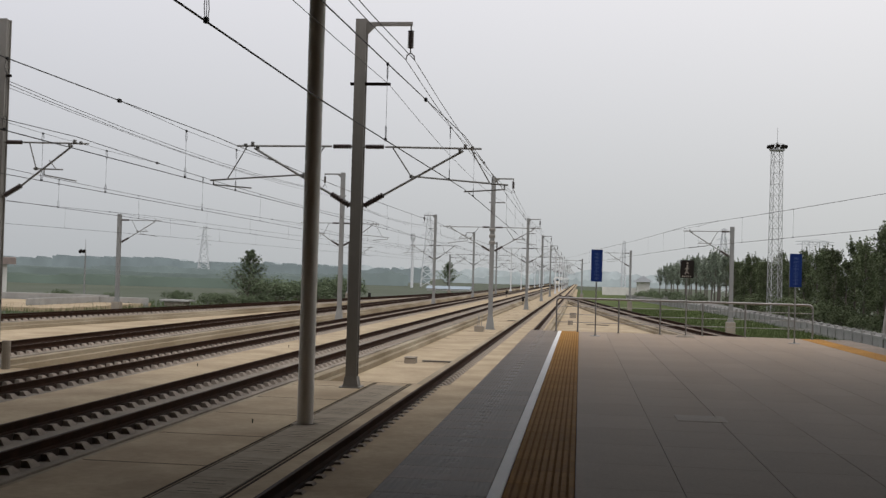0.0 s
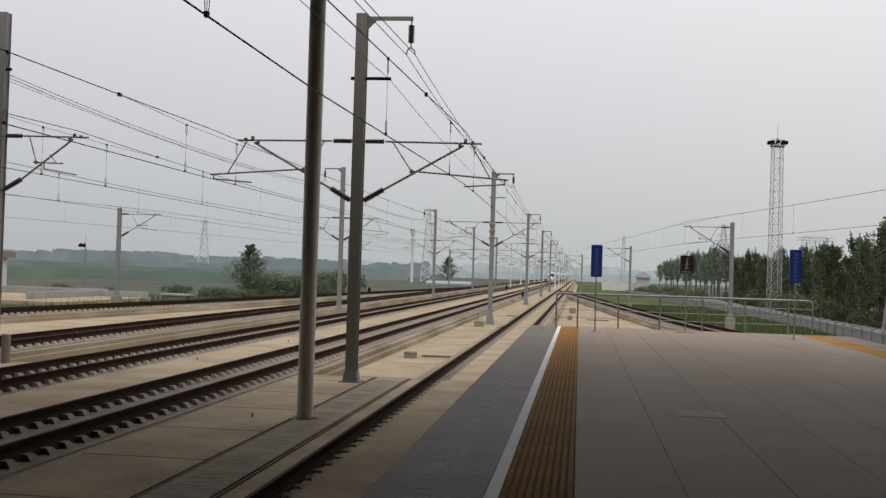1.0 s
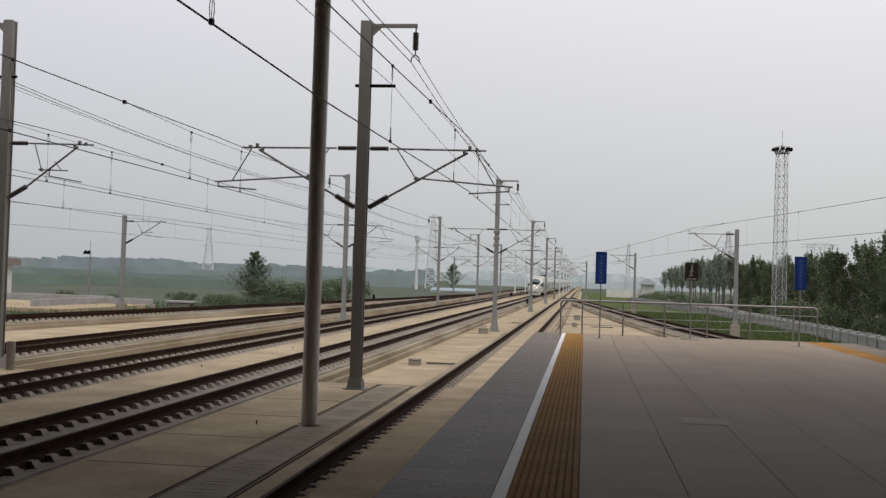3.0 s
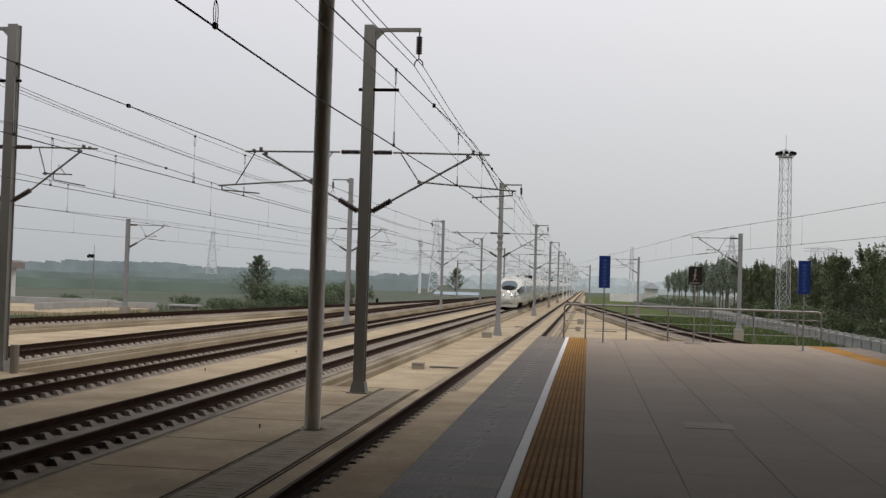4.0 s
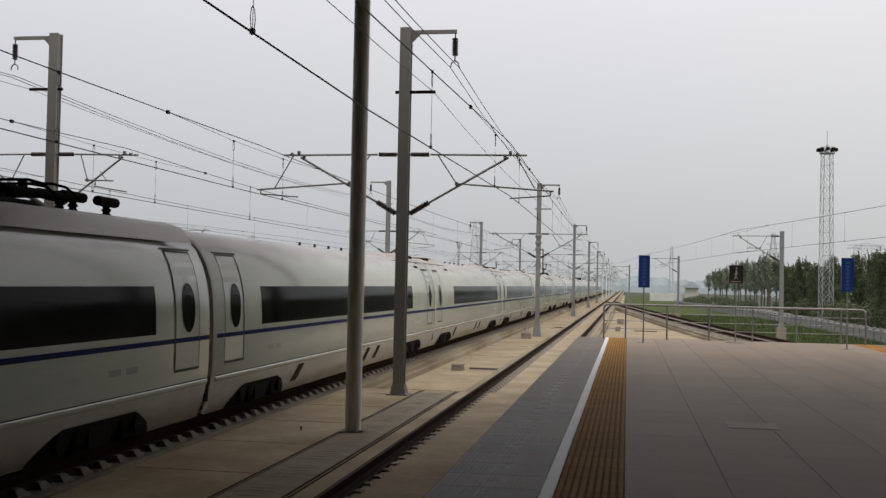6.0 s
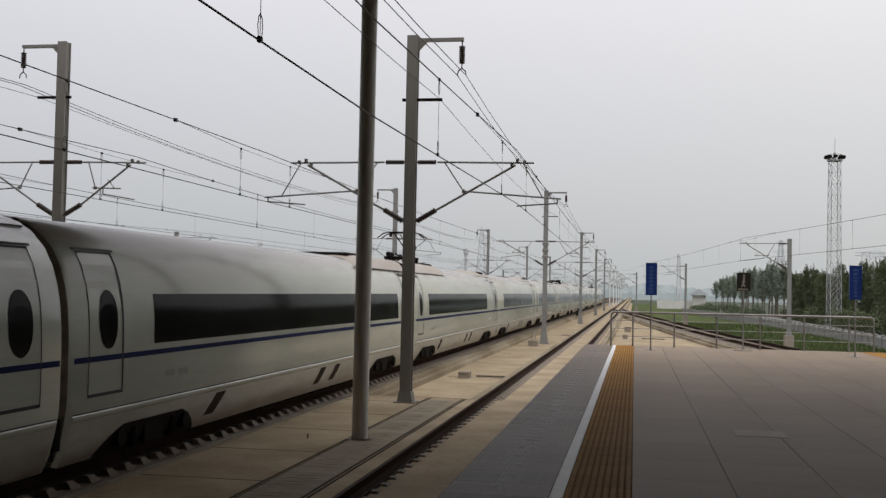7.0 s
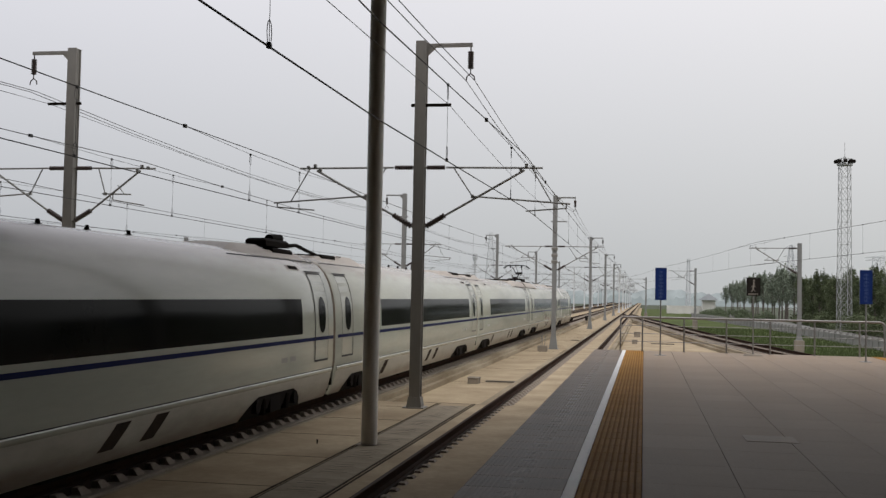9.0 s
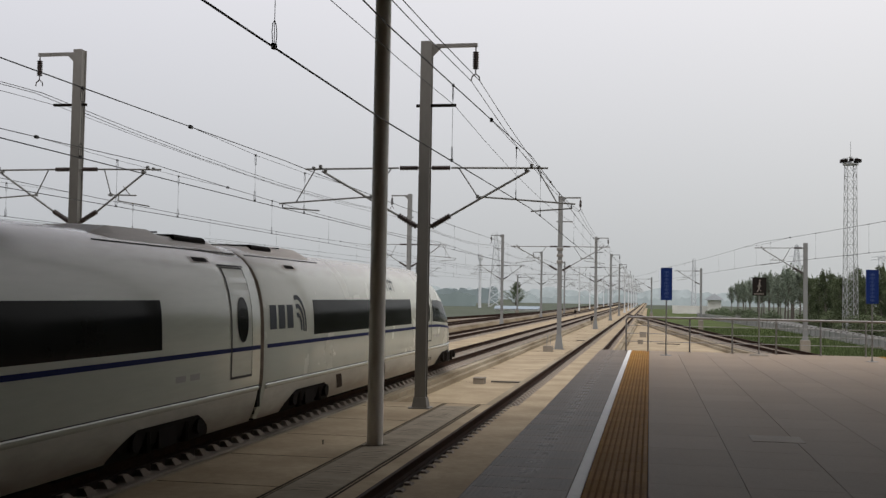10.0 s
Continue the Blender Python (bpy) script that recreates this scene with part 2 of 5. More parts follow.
# ---- mesh helpers ----
class Geo:
    """Collects faces for one mesh."""

    def __init__(self):
        self.v, self.f = [], []

    def add(self, verts, faces):
        k = len(self.v)
        self.v += [tuple(p) for p in verts]
        self.f += [tuple(k + i for i in f) for f in faces]

    def box(self, x0, x1, y0, y1, z0, z1, chamfer=0.0):
        c = chamfer
        if not c:
            self.add([(x, y, z) for z in (z0, z1) for x, y in ((x0, y0), (x1, y0), (x1, y1), (x0, y1))],
                     [(3, 2, 1, 0), (4, 5, 6, 7), (0, 1, 5, 4), (1, 2, 6, 5), (2, 3, 7, 6), (3, 0, 4, 7)])
        else:
            self.add([(x0, y0, z0), (x1, y0, z0), (x1, y1, z0), (x0, y1, z0), (x0, y0, z1 - c), (x1, y0, z1 - c), (x1, y1, z1 - c), (x0, y1, z1 - c),
                      (x0 + c, y0 + c, z1), (x1 - c, y0 + c, z1), (x1 - c, y1 - c, z1), (x0 + c, y1 - c, z1)],
                     [(3, 2, 1, 0), (0, 1, 5, 4), (1, 2, 6, 5), (2, 3, 7, 6), (3, 0, 4, 7), (4, 5, 9, 8), (5, 6, 10, 9), (6, 7, 11, 10), (7, 4, 8, 11), (8, 9, 10, 11)])
        return self

    def tube(self, p, q, r, n=8, r2=None, caps=True):
        p, q = Vector(p), Vector(q)
        d = (q - p).normalized()
        a = d.orthogonal().normalized()
        b = d.cross(a)
        r2 = r if r2 is None else r2
        ring = [(a * math.cos(2 * math.pi * i / n) + b * math.sin(2 * math.pi * i / n)) for i in range(n)]
        self.add([p + u * r for u in ring] + [q + u * r2 for u in ring], [(i, (i + 1) % n, n + (i + 1) % n, n + i) for i in range(n)]
                 + ([tuple(range(n))[::-1], tuple(range(n, 2 * n))] if caps else []))
        return self

    def path(self, pts, r, n=6):
        for p, q in zip(pts, pts[1:]):
            self.tube(p, q, r, n)
        return self

    def sweep(self, profile, rows, closed=True, caps=True):
        """profile: (across, up) points, counter-clockwise seen against the way; rows: places (x, y, z) along y."""
        n, k = len(profile), len(self.v)
        for x, y, z in rows:
            self.v += [(x + a, y, z + u) for a, u in profile]
        for j in range(len(rows) - 1):
            for i in range(n if closed else n - 1):
                a, b = k + j * n + i, k + j * n + (i + 1) % n
                self.f.append((a, b, b + n, a + n))
        if caps and closed:
            self.f.append(tuple(range(k, k + n))[::-1])
            self.f.append(tuple(range(k + (len(rows) - 1) * n, k + len(rows) * n)))
        return self

    def ob(self, name, material, parent=None, label="", smooth=False, under=None, first=0):
        """under: the material of the first few faces, where they differ."""
        me = bpy.data.meshes.new(name)
        me.from_pydata(self.v, [], self.f)
        me.materials.append(material)
        if under:
            me.materials.append(under)
            for f in me.polygons[:first]:
                f.material_index = 1
        if smooth:
            me.shade_smooth()
            me.set_sharp_from_angle(angle=radians(35))
        o = new(name, me)
        o.parent = parent
        if label:
            o["label"] = label
        return o


def share(o, name, parent, m):
    """Another object on the same mesh."""
    c = new(name, o.data)
    c.parent = parent
    c.matrix_local = m
    return c


def thing(name, label, category, group="", kind="", m=None):
    o = tagged(new(name), label, category, group, kind)
    if m is not None:
        o.matrix_world = m
    return o


# ---- plan: x across the tracks, y along them, z from the rail head ----
T1, T2, T3, T4 = -3.30, -9.55, -14.35, -20.60
AXIS = -11.95                      # the station is nearly mirrored about this line
EDGE_X, PLAT_Z, PLAT_END = -1.53, 1.25, 35.2
BED = -0.22                        # concrete between the tracks, near the platforms
LOW = -0.72                        # the same beyond the step
SIDING = [(-60, 10.1), (35, 10.1), (50, 9.6), (62, 8.5), (80, 6.6), (104, 4.5), (150, 1.0), (205, -3.0), (900, -3.2)]


def siding(y):
    return float(np.interp(y, [p[0] for p in SIDING], [p[1] for p in SIDING]))


def mirrored(x):
    return 2 * AXIS - x

# ---- ground ----
g = Geo()
g.add([(-3500, -400, -1.45), (3500, -400, -1.45), (3500, 4500, -1.45), (-3500, 4500, -1.45)], [(0, 1, 2, 3)])
tagged(g.ob("ground", DIRT), "flat green and brown fields reaching to the hazy horizon", "ground", kind="structure")

g = Geo()
ys = [-90, 34, 50, 62, 80, 104, 150, 205, 420]
n = len(ys)
for z in (-1.6, LOW):
    g.v += [(mirrored(siding(y)) - 2.4, y, z) for y in ys] + [(siding(y) + 2.3, y, z) for y in ys]
for i in range(n - 1):
    g.f += [(2 * n + i, 3 * n + i, 3 * n + i + 1, 2 * n + i + 1), (n + i, n + i + 1, 3 * n + i + 1, 3 * n + i), (i + 1, i, 2 * n + i, 2 * n + i + 1)]
g.f.append((0, n, 3 * n, 2 * n))
tagged(g.ob("track_formation", CONCRETE), "pale sunned concrete formation under the tracks", "trackbed", kind="structure")
g = Geo()
g.box(-7.95, EDGE_X + 0.02, -60, 31.0, LOW, BED, 0.02)
tagged(g.ob("slab_between_tracks", CONCRETE), "pale dusty concrete slab between platform track and main line", "concrete slab", kind="structure")
g = Geo()
g.box(-12.9, -11.0, -60, 420, LOW, BED, 0.02)
g.box(-19.0, -15.9, -60, 31.0, LOW, BED, 0.02)
tagged(g.ob("slab_between_main_lines", CONCRETE), "pale concrete strips between the main lines", "concrete slab", kind="structure")
g = Geo()
g.box(-2.0, 19.6, 36, 420, -1.5, -0.95, 0.2)
tagged(g.ob("verge", GRASS), "bright green grass verge beside the siding", "grass", kind="structure")
g = Geo()
g.box(19.7, 25.0, 10, 600, -1.5, -0.85)
tagged(g.ob("road", ROAD), "pale grey service road behind the low balustrade", "road", kind="structure")


# ---- tracks ----
RAIL_SECTION = [(-0.075, -0.176), (0.075, -0.176), (0.07, -0.16), (0.012, -0.14), (0.012, -0.045), (0.036, -0.035), (0.036, -0.006), (0.03, 0.0),
                (-0.03, 0.0), (-0.036, -0.006), (-0.036, -0.035), (-0.012, -0.045), (-0.012, -0.14), (-0.07, -0.16)]


def track(path, y0, y1, near, label, slab=CONCRETE_GREY):
    """Slab track: base slab, two rails with bright heads, fasteners every 0.63 m."""
    top = thing("railway_track", label, "railway track", "tracks of the station")
    ys = [y0, y1] if path(y0) == path(y1) and path((y0 + y1) / 2) == path(y0) else list(np.linspace(y0, y1, 60))
    if slab:
        g = Geo()
        g.sweep([(-1.68, LOW - 0.02), (1.68, LOW - 0.02), (1.68, -0.53), (1.66, -0.51), (1.5, -0.51), (1.5, -0.355), (1.485, -0.34), (-1.485, -0.34), (-1.5, -0.355), (-1.5, -0.51), (-1.66, -0.51), (-1.68, -0.53)], [(path(y), y, 0) for y in ys])
        g.ob("base_slab", PLINTH, top, "stained tan concrete base slab")
        g = Geo()
        g.sweep([(-1.22, -0.34), (1.22, -0.34), (1.22, -0.30), (1.18, -0.29), (-1.18, -0.29), (-1.22, -0.30)], [(path(y), y, 0) for y in ys])
        g.ob("track_slab", slab, top)
    for s in (-0.7525, 0.7525):
        g = Geo()
        g.sweep(RAIL_SECTION, [(path(y) + s, y, 0) for y in ys])
        r = g.ob("rail", RAIL, top, "rusty brown steel rail")
        # dark strip added under the rail: stain plus painted shade
        g = Geo()
        g.sweep([(-0.16, -0.295), (0.16, -0.295), (0.13, -0.178), (-0.13, -0.178)], [(path(y) + s, y, 0) for y in ys])
        g.ob("rail_seat", STAIN_SHADE, top, "dark strip of rust stain and painted shade under the rail")
        g = Geo()
        g.sweep([(-0.027, 0.0), (0.027, 0.0), (0.024, 0.003), (-0.024, 0.003)], [(path(y) + s, y, 0) for y in ys])
        g.ob("running_band", RAILTOP, r, "worn bright rail head")
    g = Geo()
    g.add([(-0.34, -0.16, -0.292), (0.34, -0.16, -0.292), (0.34, 0.16, -0.292), (-0.34, 0.16, -0.292), (-0.23, -0.10, -0.188), (0.23, -0.10, -0.188), (0.23, 0.10, -0.188), (-0.23, 0.10, -0.188)],
          [(4, 5, 6, 7), (0, 1, 5, 4), (1, 2, 6, 5), (2, 3, 7, 6), (3, 0, 4, 7)])
    proto = g
    rest = Geo()
    n = int((min(y1, 330) - y0) / 0.63)
    shared = None
    for i in range(n):
        y = y0 + 0.3 + i * 0.63
        for s in (-0.7525, 0.7525):
            x = path(y) + s
            if near[0] <= y <= near[1]:
                if shared is None:
                    shared = proto.ob("fastener", FASTENER, top)
                    shared.matrix_local = pose(x, y, 0)
                else:
                    share(shared, "fastener", top, pose(x, y, 0))
            elif y < 190:
                rest.add([(x + a, y + b, c) for a, b, c in proto.v], proto.f)
            else:
                rest.box(x - 0.28, x + 0.28, y - 0.13, y + 0.13, -0.292, -0.17)
    tagged(rest.ob("fasteners_beyond", FASTENER, top), kind="stuff")
    return top


track(lambda y: T1, -40, 900, (11, 55), "platform track of rusty rails on tan concrete slabs", CONCRETE)
track(lambda y: T2, -40, 1200, (13, 60), "main line track that the white train runs on")
track(lambda y: T3, -40, 1200, (20, 60), "second main line track of rusty rails on grey slabs")
track(lambda y: T4, -40, 900, (30, 60), "far loop track of rusty rails on a raised slab")
track(siding, -40, 210, (44, 60), "siding of rusty rails curving towards the main line beside grass")
track(lambda y: mirrored(siding(y)), 20, 210, (50, 70), "outer siding of rusty rails on a tan slab")

# ---- platform ----
PLAT_W = 8.36
g = Geo()
g.box(EDGE_X + 0.12, PLAT_W - 0.12, -80, PLAT_END, -1.0, PLAT_Z - 0.09)
g.box(EDGE_X, PLAT_W, -80, PLAT_END, PLAT_Z - 0.09, PLAT_Z - 0.012)
plat = tagged(g.ob("platform", JOINT), "island platform of grey granite paving with a projecting edge", "platform", kind="structure")


def strip(name, x0, x1, length, z, material, rib=0, y0=4.0, y1=PLAT_END, label="", gap=0.004, high=0.004, under=None):
    """Slabs laid end to end along the platform, with ribs along their length."""
    g = Geo()
    g.box(x0 + gap / 2, x1 - gap / 2, gap / 2, length - gap / 2, PLAT_Z - 0.012, z, 0.003)
    if rib:
        w = (x1 - x0) / rib
        for i in range(rib):
            a = x0 + (i + 0.5) * w
            g.add([(a - w * 0.33, 0.004, z), (a + w * 0.33, 0.004, z), (a + w * 0.2, 0.007, z + high), (a - w * 0.2, 0.007, z + high),
                   (a - w * 0.33, length - 0.004, z), (a + w * 0.33, length - 0.004, z), (a + w * 0.2, length - 0.007, z + high), (a - w * 0.2, length - 0.007, z + high)],
                  [(0, 1, 2, 3), (3, 2, 6, 7), (1, 5, 6, 2), (0, 3, 7, 4), (4, 7, 6, 5)])
    shared = None
    n = int(round((y1 - y0) / length))
    for i in range(n):
        y = y0 + i * length
        if shared is None:
            shared = g.ob(name, material, plat, label, under=under, first=10)
            shared.matrix_local = pose(0, y, 0)
        else:
            share(shared, name, plat, pose(0, y, 0))


strip("edge_slab", EDGE_X, -0.66, 0.6, PLAT_Z, EDGE, 20, high=0.0015)
strip("white_line", -0.66, -0.55, 2.6, PLAT_Z + 0.001, WHITE_LINE)
strip("tactile_tile", -0.55, 0.0, 0.6, PLAT_Z, ORANGE, 9, high=0.005, under=ORANGE_GROOVE)
strip("tactile_tile", 6.83, 7.49, 0.6, PLAT_Z, ORANGE, 11, high=0.005, under=ORANGE_GROOVE)
strip("edge_slab", 7.49, PLAT_W, 0.6, PLAT_Z, EDGE, 20, high=0.0015)
NX, LY = 8, 1.2
w = 6.83 / NX
g = Geo()
g.box(0.0022, w - 0.0022, 0.001, LY - 0.001, PLAT_Z - 0.012, PLAT_Z, 0.002)
first = None
for j in range(int(round((PLAT_END - 4) / LY))):
    for i in range(NX):
        m = pose(i * w, 4 + j * LY, 0)
        if first is None:
            first = g.ob("paving_slab", GRANITE, plat)
            first.matrix_local = m
        else:
            share(first, "paving_slab", plat, m)
g = Geo()
g.box(EDGE_X, PLAT_W, -80, 4.0, PLAT_Z - 0.012, PLAT_Z)
tagged(g.ob("paving_behind", GRANITE, plat), kind="stuff")

# canopy over the platforms, standing on slim columns
ROOF_Z, ROOF_END = 11.0, 24.5
g = Geo()
g.box(-46.4, 17.4, -60, ROOF_END, ROOF_Z, ROOF_Z + 0.9)
for y in range(-54, 24, 12):
    g.box(-46, 17, y - 0.2, y + 0.2, ROOF_Z - 0.35, ROOF_Z)
tagged(g.ob("canopy_roof", ROOF), "wide grey station canopy over platform and tracks", "canopy", kind="structure")

# unseen low slab, added only to darken the near platform
g = Geo()
g.box(-2.4, 16.9, -59, 17.4, 8.1, 8.5)
tagged(g.ob("ceiling", mat("dark_shading_slab", (0.06, 0.052, 0.046), 0.85, vary=0.15, size=0.3, spec=0.05)), "dark slab added out of view to shade the platform", "ceiling", kind="structure")

# walls out of view, added to block light from the sides and behind
for name, x0, x1, y0, y1 in (("wall_east", 17.0, 17.4, -60, 20.2), ("wall_west", -46.4, -46.0, -60, 5.0), ("wall_south", -46.0, 17.0, -60.4, -60.0)):
    g = Geo()
    g.box(x0, x1, y0, y1, -1.5, ROOF_Z)
    tagged(g.ob(name, ROOF), "plain grey wall added out of view to block light", "wall", kind="structure")


def column(x, y):
    c = thing("canopy_column", "slim round grey steel column standing on the concrete slab", "column", "canopy columns", m=pose(x, y, BED))
    g = Geo()
    g.tube((0, 0, 0.0), (0, 0, ROOF_Z - BED), 0.165, 28, caps=False)
    g.ob("shaft", COLUMN, c, smooth=True)
    g = Geo()
    g.tube((0, 0, 0), (0, 0, 0.02), 0.27, 28)
    g.ob("base_plate", CONCRETE_GREY, c)
    return c


column(-5.53, 21.9)
column(-5.53, -2.1)


# ---- overhead line ----
def insulator(g, p, q, r=0.06, rings=9):
    """A ribbed rod turned in one piece."""
    p, q = Vector(p), Vector(q)
    d = (q - p).normalized()
    a = d.orthogonal().normalized()
    b = d.cross(a)
    n, rows = 10, []
    for i in range(rings):
        rows += [((i + 0.12) / rings, 0.7), ((i + 0.3) / rings, 1.0), ((i + 0.66) / rings, 0.95), ((i + 0.84) / rings, 0.7)]
    k = len(g.v)
    for u, f in rows:
        c = p.lerp(q, u)
        g.v += [tuple(c + (a * math.cos(2 * math.pi * j / n) + b * math.sin(2 * math.pi * j / n)) * r * f) for j in range(n)]
    for i in range(len(rows) - 1):
        g.f += [(k + i * n + j, k + i * n + (j + 1) % n, k + (i + 1) * n + (j + 1) % n, k + (i + 1) * n + j) for j in range(n)]


def cantilever(parent, side, reach, hi=6.42, lo=4.75, pull=1):
    """Bracket that carries the wires over one track. side: +1 or -1 across; reach: to the wire."""
    s = side
    g = Geo()
    g.tube((s * 0.75, 0, hi), (s * (reach + 0.55), 0, hi - 0.02), 0.028, 8)
    g.tube((s * 0.72, 0, lo + 0.33), (s * (reach + 0.05), 0, hi - 0.08), 0.032, 8)
    g.tube((s * 0.95, 0, hi), (s * (reach * 0.52), 0, 5.62), 0.02, 6)
    if pull > 0:
        g.tube((s * reach * 0.52, 0, 5.62), (s * (reach + 1.3), 0, 5.42), 0.024, 8)
        g.tube((s * (reach + 0.25), 0, hi - 0.02), (s * (reach + 0.8), 0, 5.46), 0.018, 6)
        g.tube((s * (reach + 1.2), 0, 5.43), (s * (reach + 1.2), 0, 5.28), 0.02, 6)
        g.tube((s * (reach + 1.2), 0, 5.30), (s * (reach + 0.1), 0, 5.22), 0.02, 6)
    else:
        g.tube((s * reach * 0.48, 0, 5.62), (s * (reach * 0.48 + 0.95), 0, 5.60), 0.022, 8)
        g.tube((s * reach * 0.70, 0, 5.88), (s * reach * 0.80, 0, 5.61), 0.018, 6)
        g.tube((s * (reach * 0.48 + 0.35), 0, 5.60), (s * (reach * 0.48 + 0.35), 0, 5.42), 0.02, 6)
        g.tube((s * (reach * 0.48 + 0.35), 0, 5.43), (s * (reach + 0.2), 0, 5.26), 0.02, 6)
    for x, z in ((reach + 0.3, hi), (reach - 0.05, hi - 0.06), (reach * 0.52, 5.62), (reach + 0.1, hi + 0.05)):
        g.box(s * x - 0.04, s * x + 0.04, -0.04, 0.04, z - 0.05, z + 0.05, 0.01)
    me = g.ob("cantilever", GALV, parent, "grey tube bracket over the track")
    g = Geo()
    g.tube((s * 0.13, 0, hi), (s * 0.22, 0, hi), 0.03)
    g.tube((s * 0.13, 0, lo), (s * 0.24, 0, lo + 0.06), 0.035)
    g.ob("hinge", MAST, me)
    g = Geo()
    insulator(g, (s * 0.2, 0, hi), (s * 0.72, 0, hi), 0.07, 8)
    g.ob("insulator", INSULATOR, me, "dark brown ribbed insulator")
    g = Geo()
    insulator(g, (s * 0.2, 0, lo + 0.03), (s * 0.74, 0, lo + 0.35), 0.085, 8)
    g.ob("insulator", INSULATOR, me, "dark brown ribbed insulator")


def mast(x, y, arms, base=LOW, top=9.95, feeder=1, thick=0.15, group="catenary masts", label="tall grey steel catenary mast with brackets and insulators", dz=0.0, steel=None, earth=8.16):
    steel = steel or MAST
    m = thing("catenary_mast", label, "mast", group, m=pose(x, y, dz))
    g = Geo()
    # H-section shaft
    t, h = 0.03, thick
    ring = [(-h, -h), (h, -h), (h, -h + t), (0.11, -h + t), (0.11, h - t), (h, h - t), (h, h), (-h, h), (-h, h - t), (-0.11, h - t), (-0.11, -h + t), (-h, -h + t)]
    g.add([(x_, y_, z_) for z_ in (base - dz + 0.15, top) for x_, y_ in ring], [(i, (i + 1) % 12, 12 + (i + 1) % 12, 12 + i) for i in range(12)] + [tuple(range(12, 24))])
    g.ob("shaft", steel, m)
    g = Geo()
    far = base == LOW
    k, rise = (h * 1.9, 0.95) if far else (h * 1.45, 0.3)
    g.add([(-k, -k, base - dz), (k, -k, base - dz), (k, k, base - dz), (-k, k, base - dz), (-h - 0.02, -h - 0.02, base - dz + rise), (h + 0.02, -h - 0.02, base - dz + rise), (h + 0.02, h + 0.02, base - dz + rise), (-h - 0.02, h + 0.02, base - dz + rise)],
          [(0, 1, 5, 4), (1, 2, 6, 5), (2, 3, 7, 6), (3, 0, 4, 7), (4, 5, 6, 7)])
    g.box(-k * 1.35, k * 1.35, -k * 1.35, k * 1.35, base - dz - 0.05, base - dz + 0.03)
    g.ob("foot", steel, m)
    if feeder:
        s = feeder
        g = Geo()
        g.box(min(0, s * 1.42), max(0, s * 1.42), -0.05, 0.05, top - 0.17, top - 0.07)
        g.add([(s * h, -0.04, top - 0.17), (s * (h + 0.25), -0.04, top - 0.17), (s * h, -0.04, top - 0.42), (s * h, 0.04, top - 0.17), (s * (h + 0.25), 0.04, top - 0.17), (s * h, 0.04, top - 0.42)],
              [(0, 1, 2), (5, 4, 3), (1, 4, 5, 2), (0, 2, 5, 3)])
        g.ob("top_bracket", steel, m)
        g = Geo()
        g.tube((s * 1.38, 0, top - 0.17), (s * 1.38, 0, top - 0.3), 0.02)
        insulator(g, (s * 1.38, 0, top - 0.3), (s * 1.38, 0, top - 0.8), 0.09, 8)
        g.path([(s * 1.38, 0, top - 0.8), (s * 1.38, 0, top - 0.92), (s * 1.28, 0, top - 1.0), (s * 1.26, 0, top - 1.12)], 0.018)
        g.path([(s * 1.38, 0, top - 0.92), (s * 1.48, 0, top - 1.0), (s * 1.5, 0, top - 1.12)], 0.018)
        g.ob("feeder_insulator", INSULATOR, m, "dark hanging feeder insulator")
        g = Geo()
        g.box(min(-0.28 * s, 0.85 * s), max(-0.28 * s, 0.85 * s), -0.03, 0.03, earth - 0.04, earth + 0.04)
        g.ob("earth_wire_bracket", UNDER if steel is MAST else steel, m)
    for side, reach, pull in arms:
        cantilever(m, side, reach, pull=pull)
    return m


RIGHT_ROW, LEFT_ROW = AXIS + 5.78, AXIS - 5.78
RIGHT_Y = [29.5, 76, 127.5, 177] + [227 + 50 * i for i in range(7)]
LEFT_Y = [31.3, 79.5, 132, 181] + [231 + 50 * i for i in range(7)]
# steel pales with distance: haze painted into the masts' colour
for i, y in enumerate(RIGHT_Y):
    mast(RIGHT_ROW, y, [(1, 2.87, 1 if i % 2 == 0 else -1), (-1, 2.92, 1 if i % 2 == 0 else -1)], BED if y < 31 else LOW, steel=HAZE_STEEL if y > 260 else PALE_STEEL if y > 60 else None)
for row, y in ((RIGHT_ROW, RIGHT_Y[1]),):
    for z in (5.35, 5.8, 6.25):
        g = Geo()
        g.box(row - 0.21, row + 0.21, y - 0.21, y + 0.21, z - 0.11, z + 0.11, 0.05)
        tagged(g.ob("mast_clamp", MAST), "grey clamp gripping the mast", "clamp", "mast clamps")
# left row likewise, haze painted in as paler steel
for i, y in enumerate(LEFT_Y):
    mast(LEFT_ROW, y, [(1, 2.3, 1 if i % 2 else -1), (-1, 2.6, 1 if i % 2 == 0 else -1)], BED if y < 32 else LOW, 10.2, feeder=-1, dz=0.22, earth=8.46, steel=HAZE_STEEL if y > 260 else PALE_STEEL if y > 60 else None)
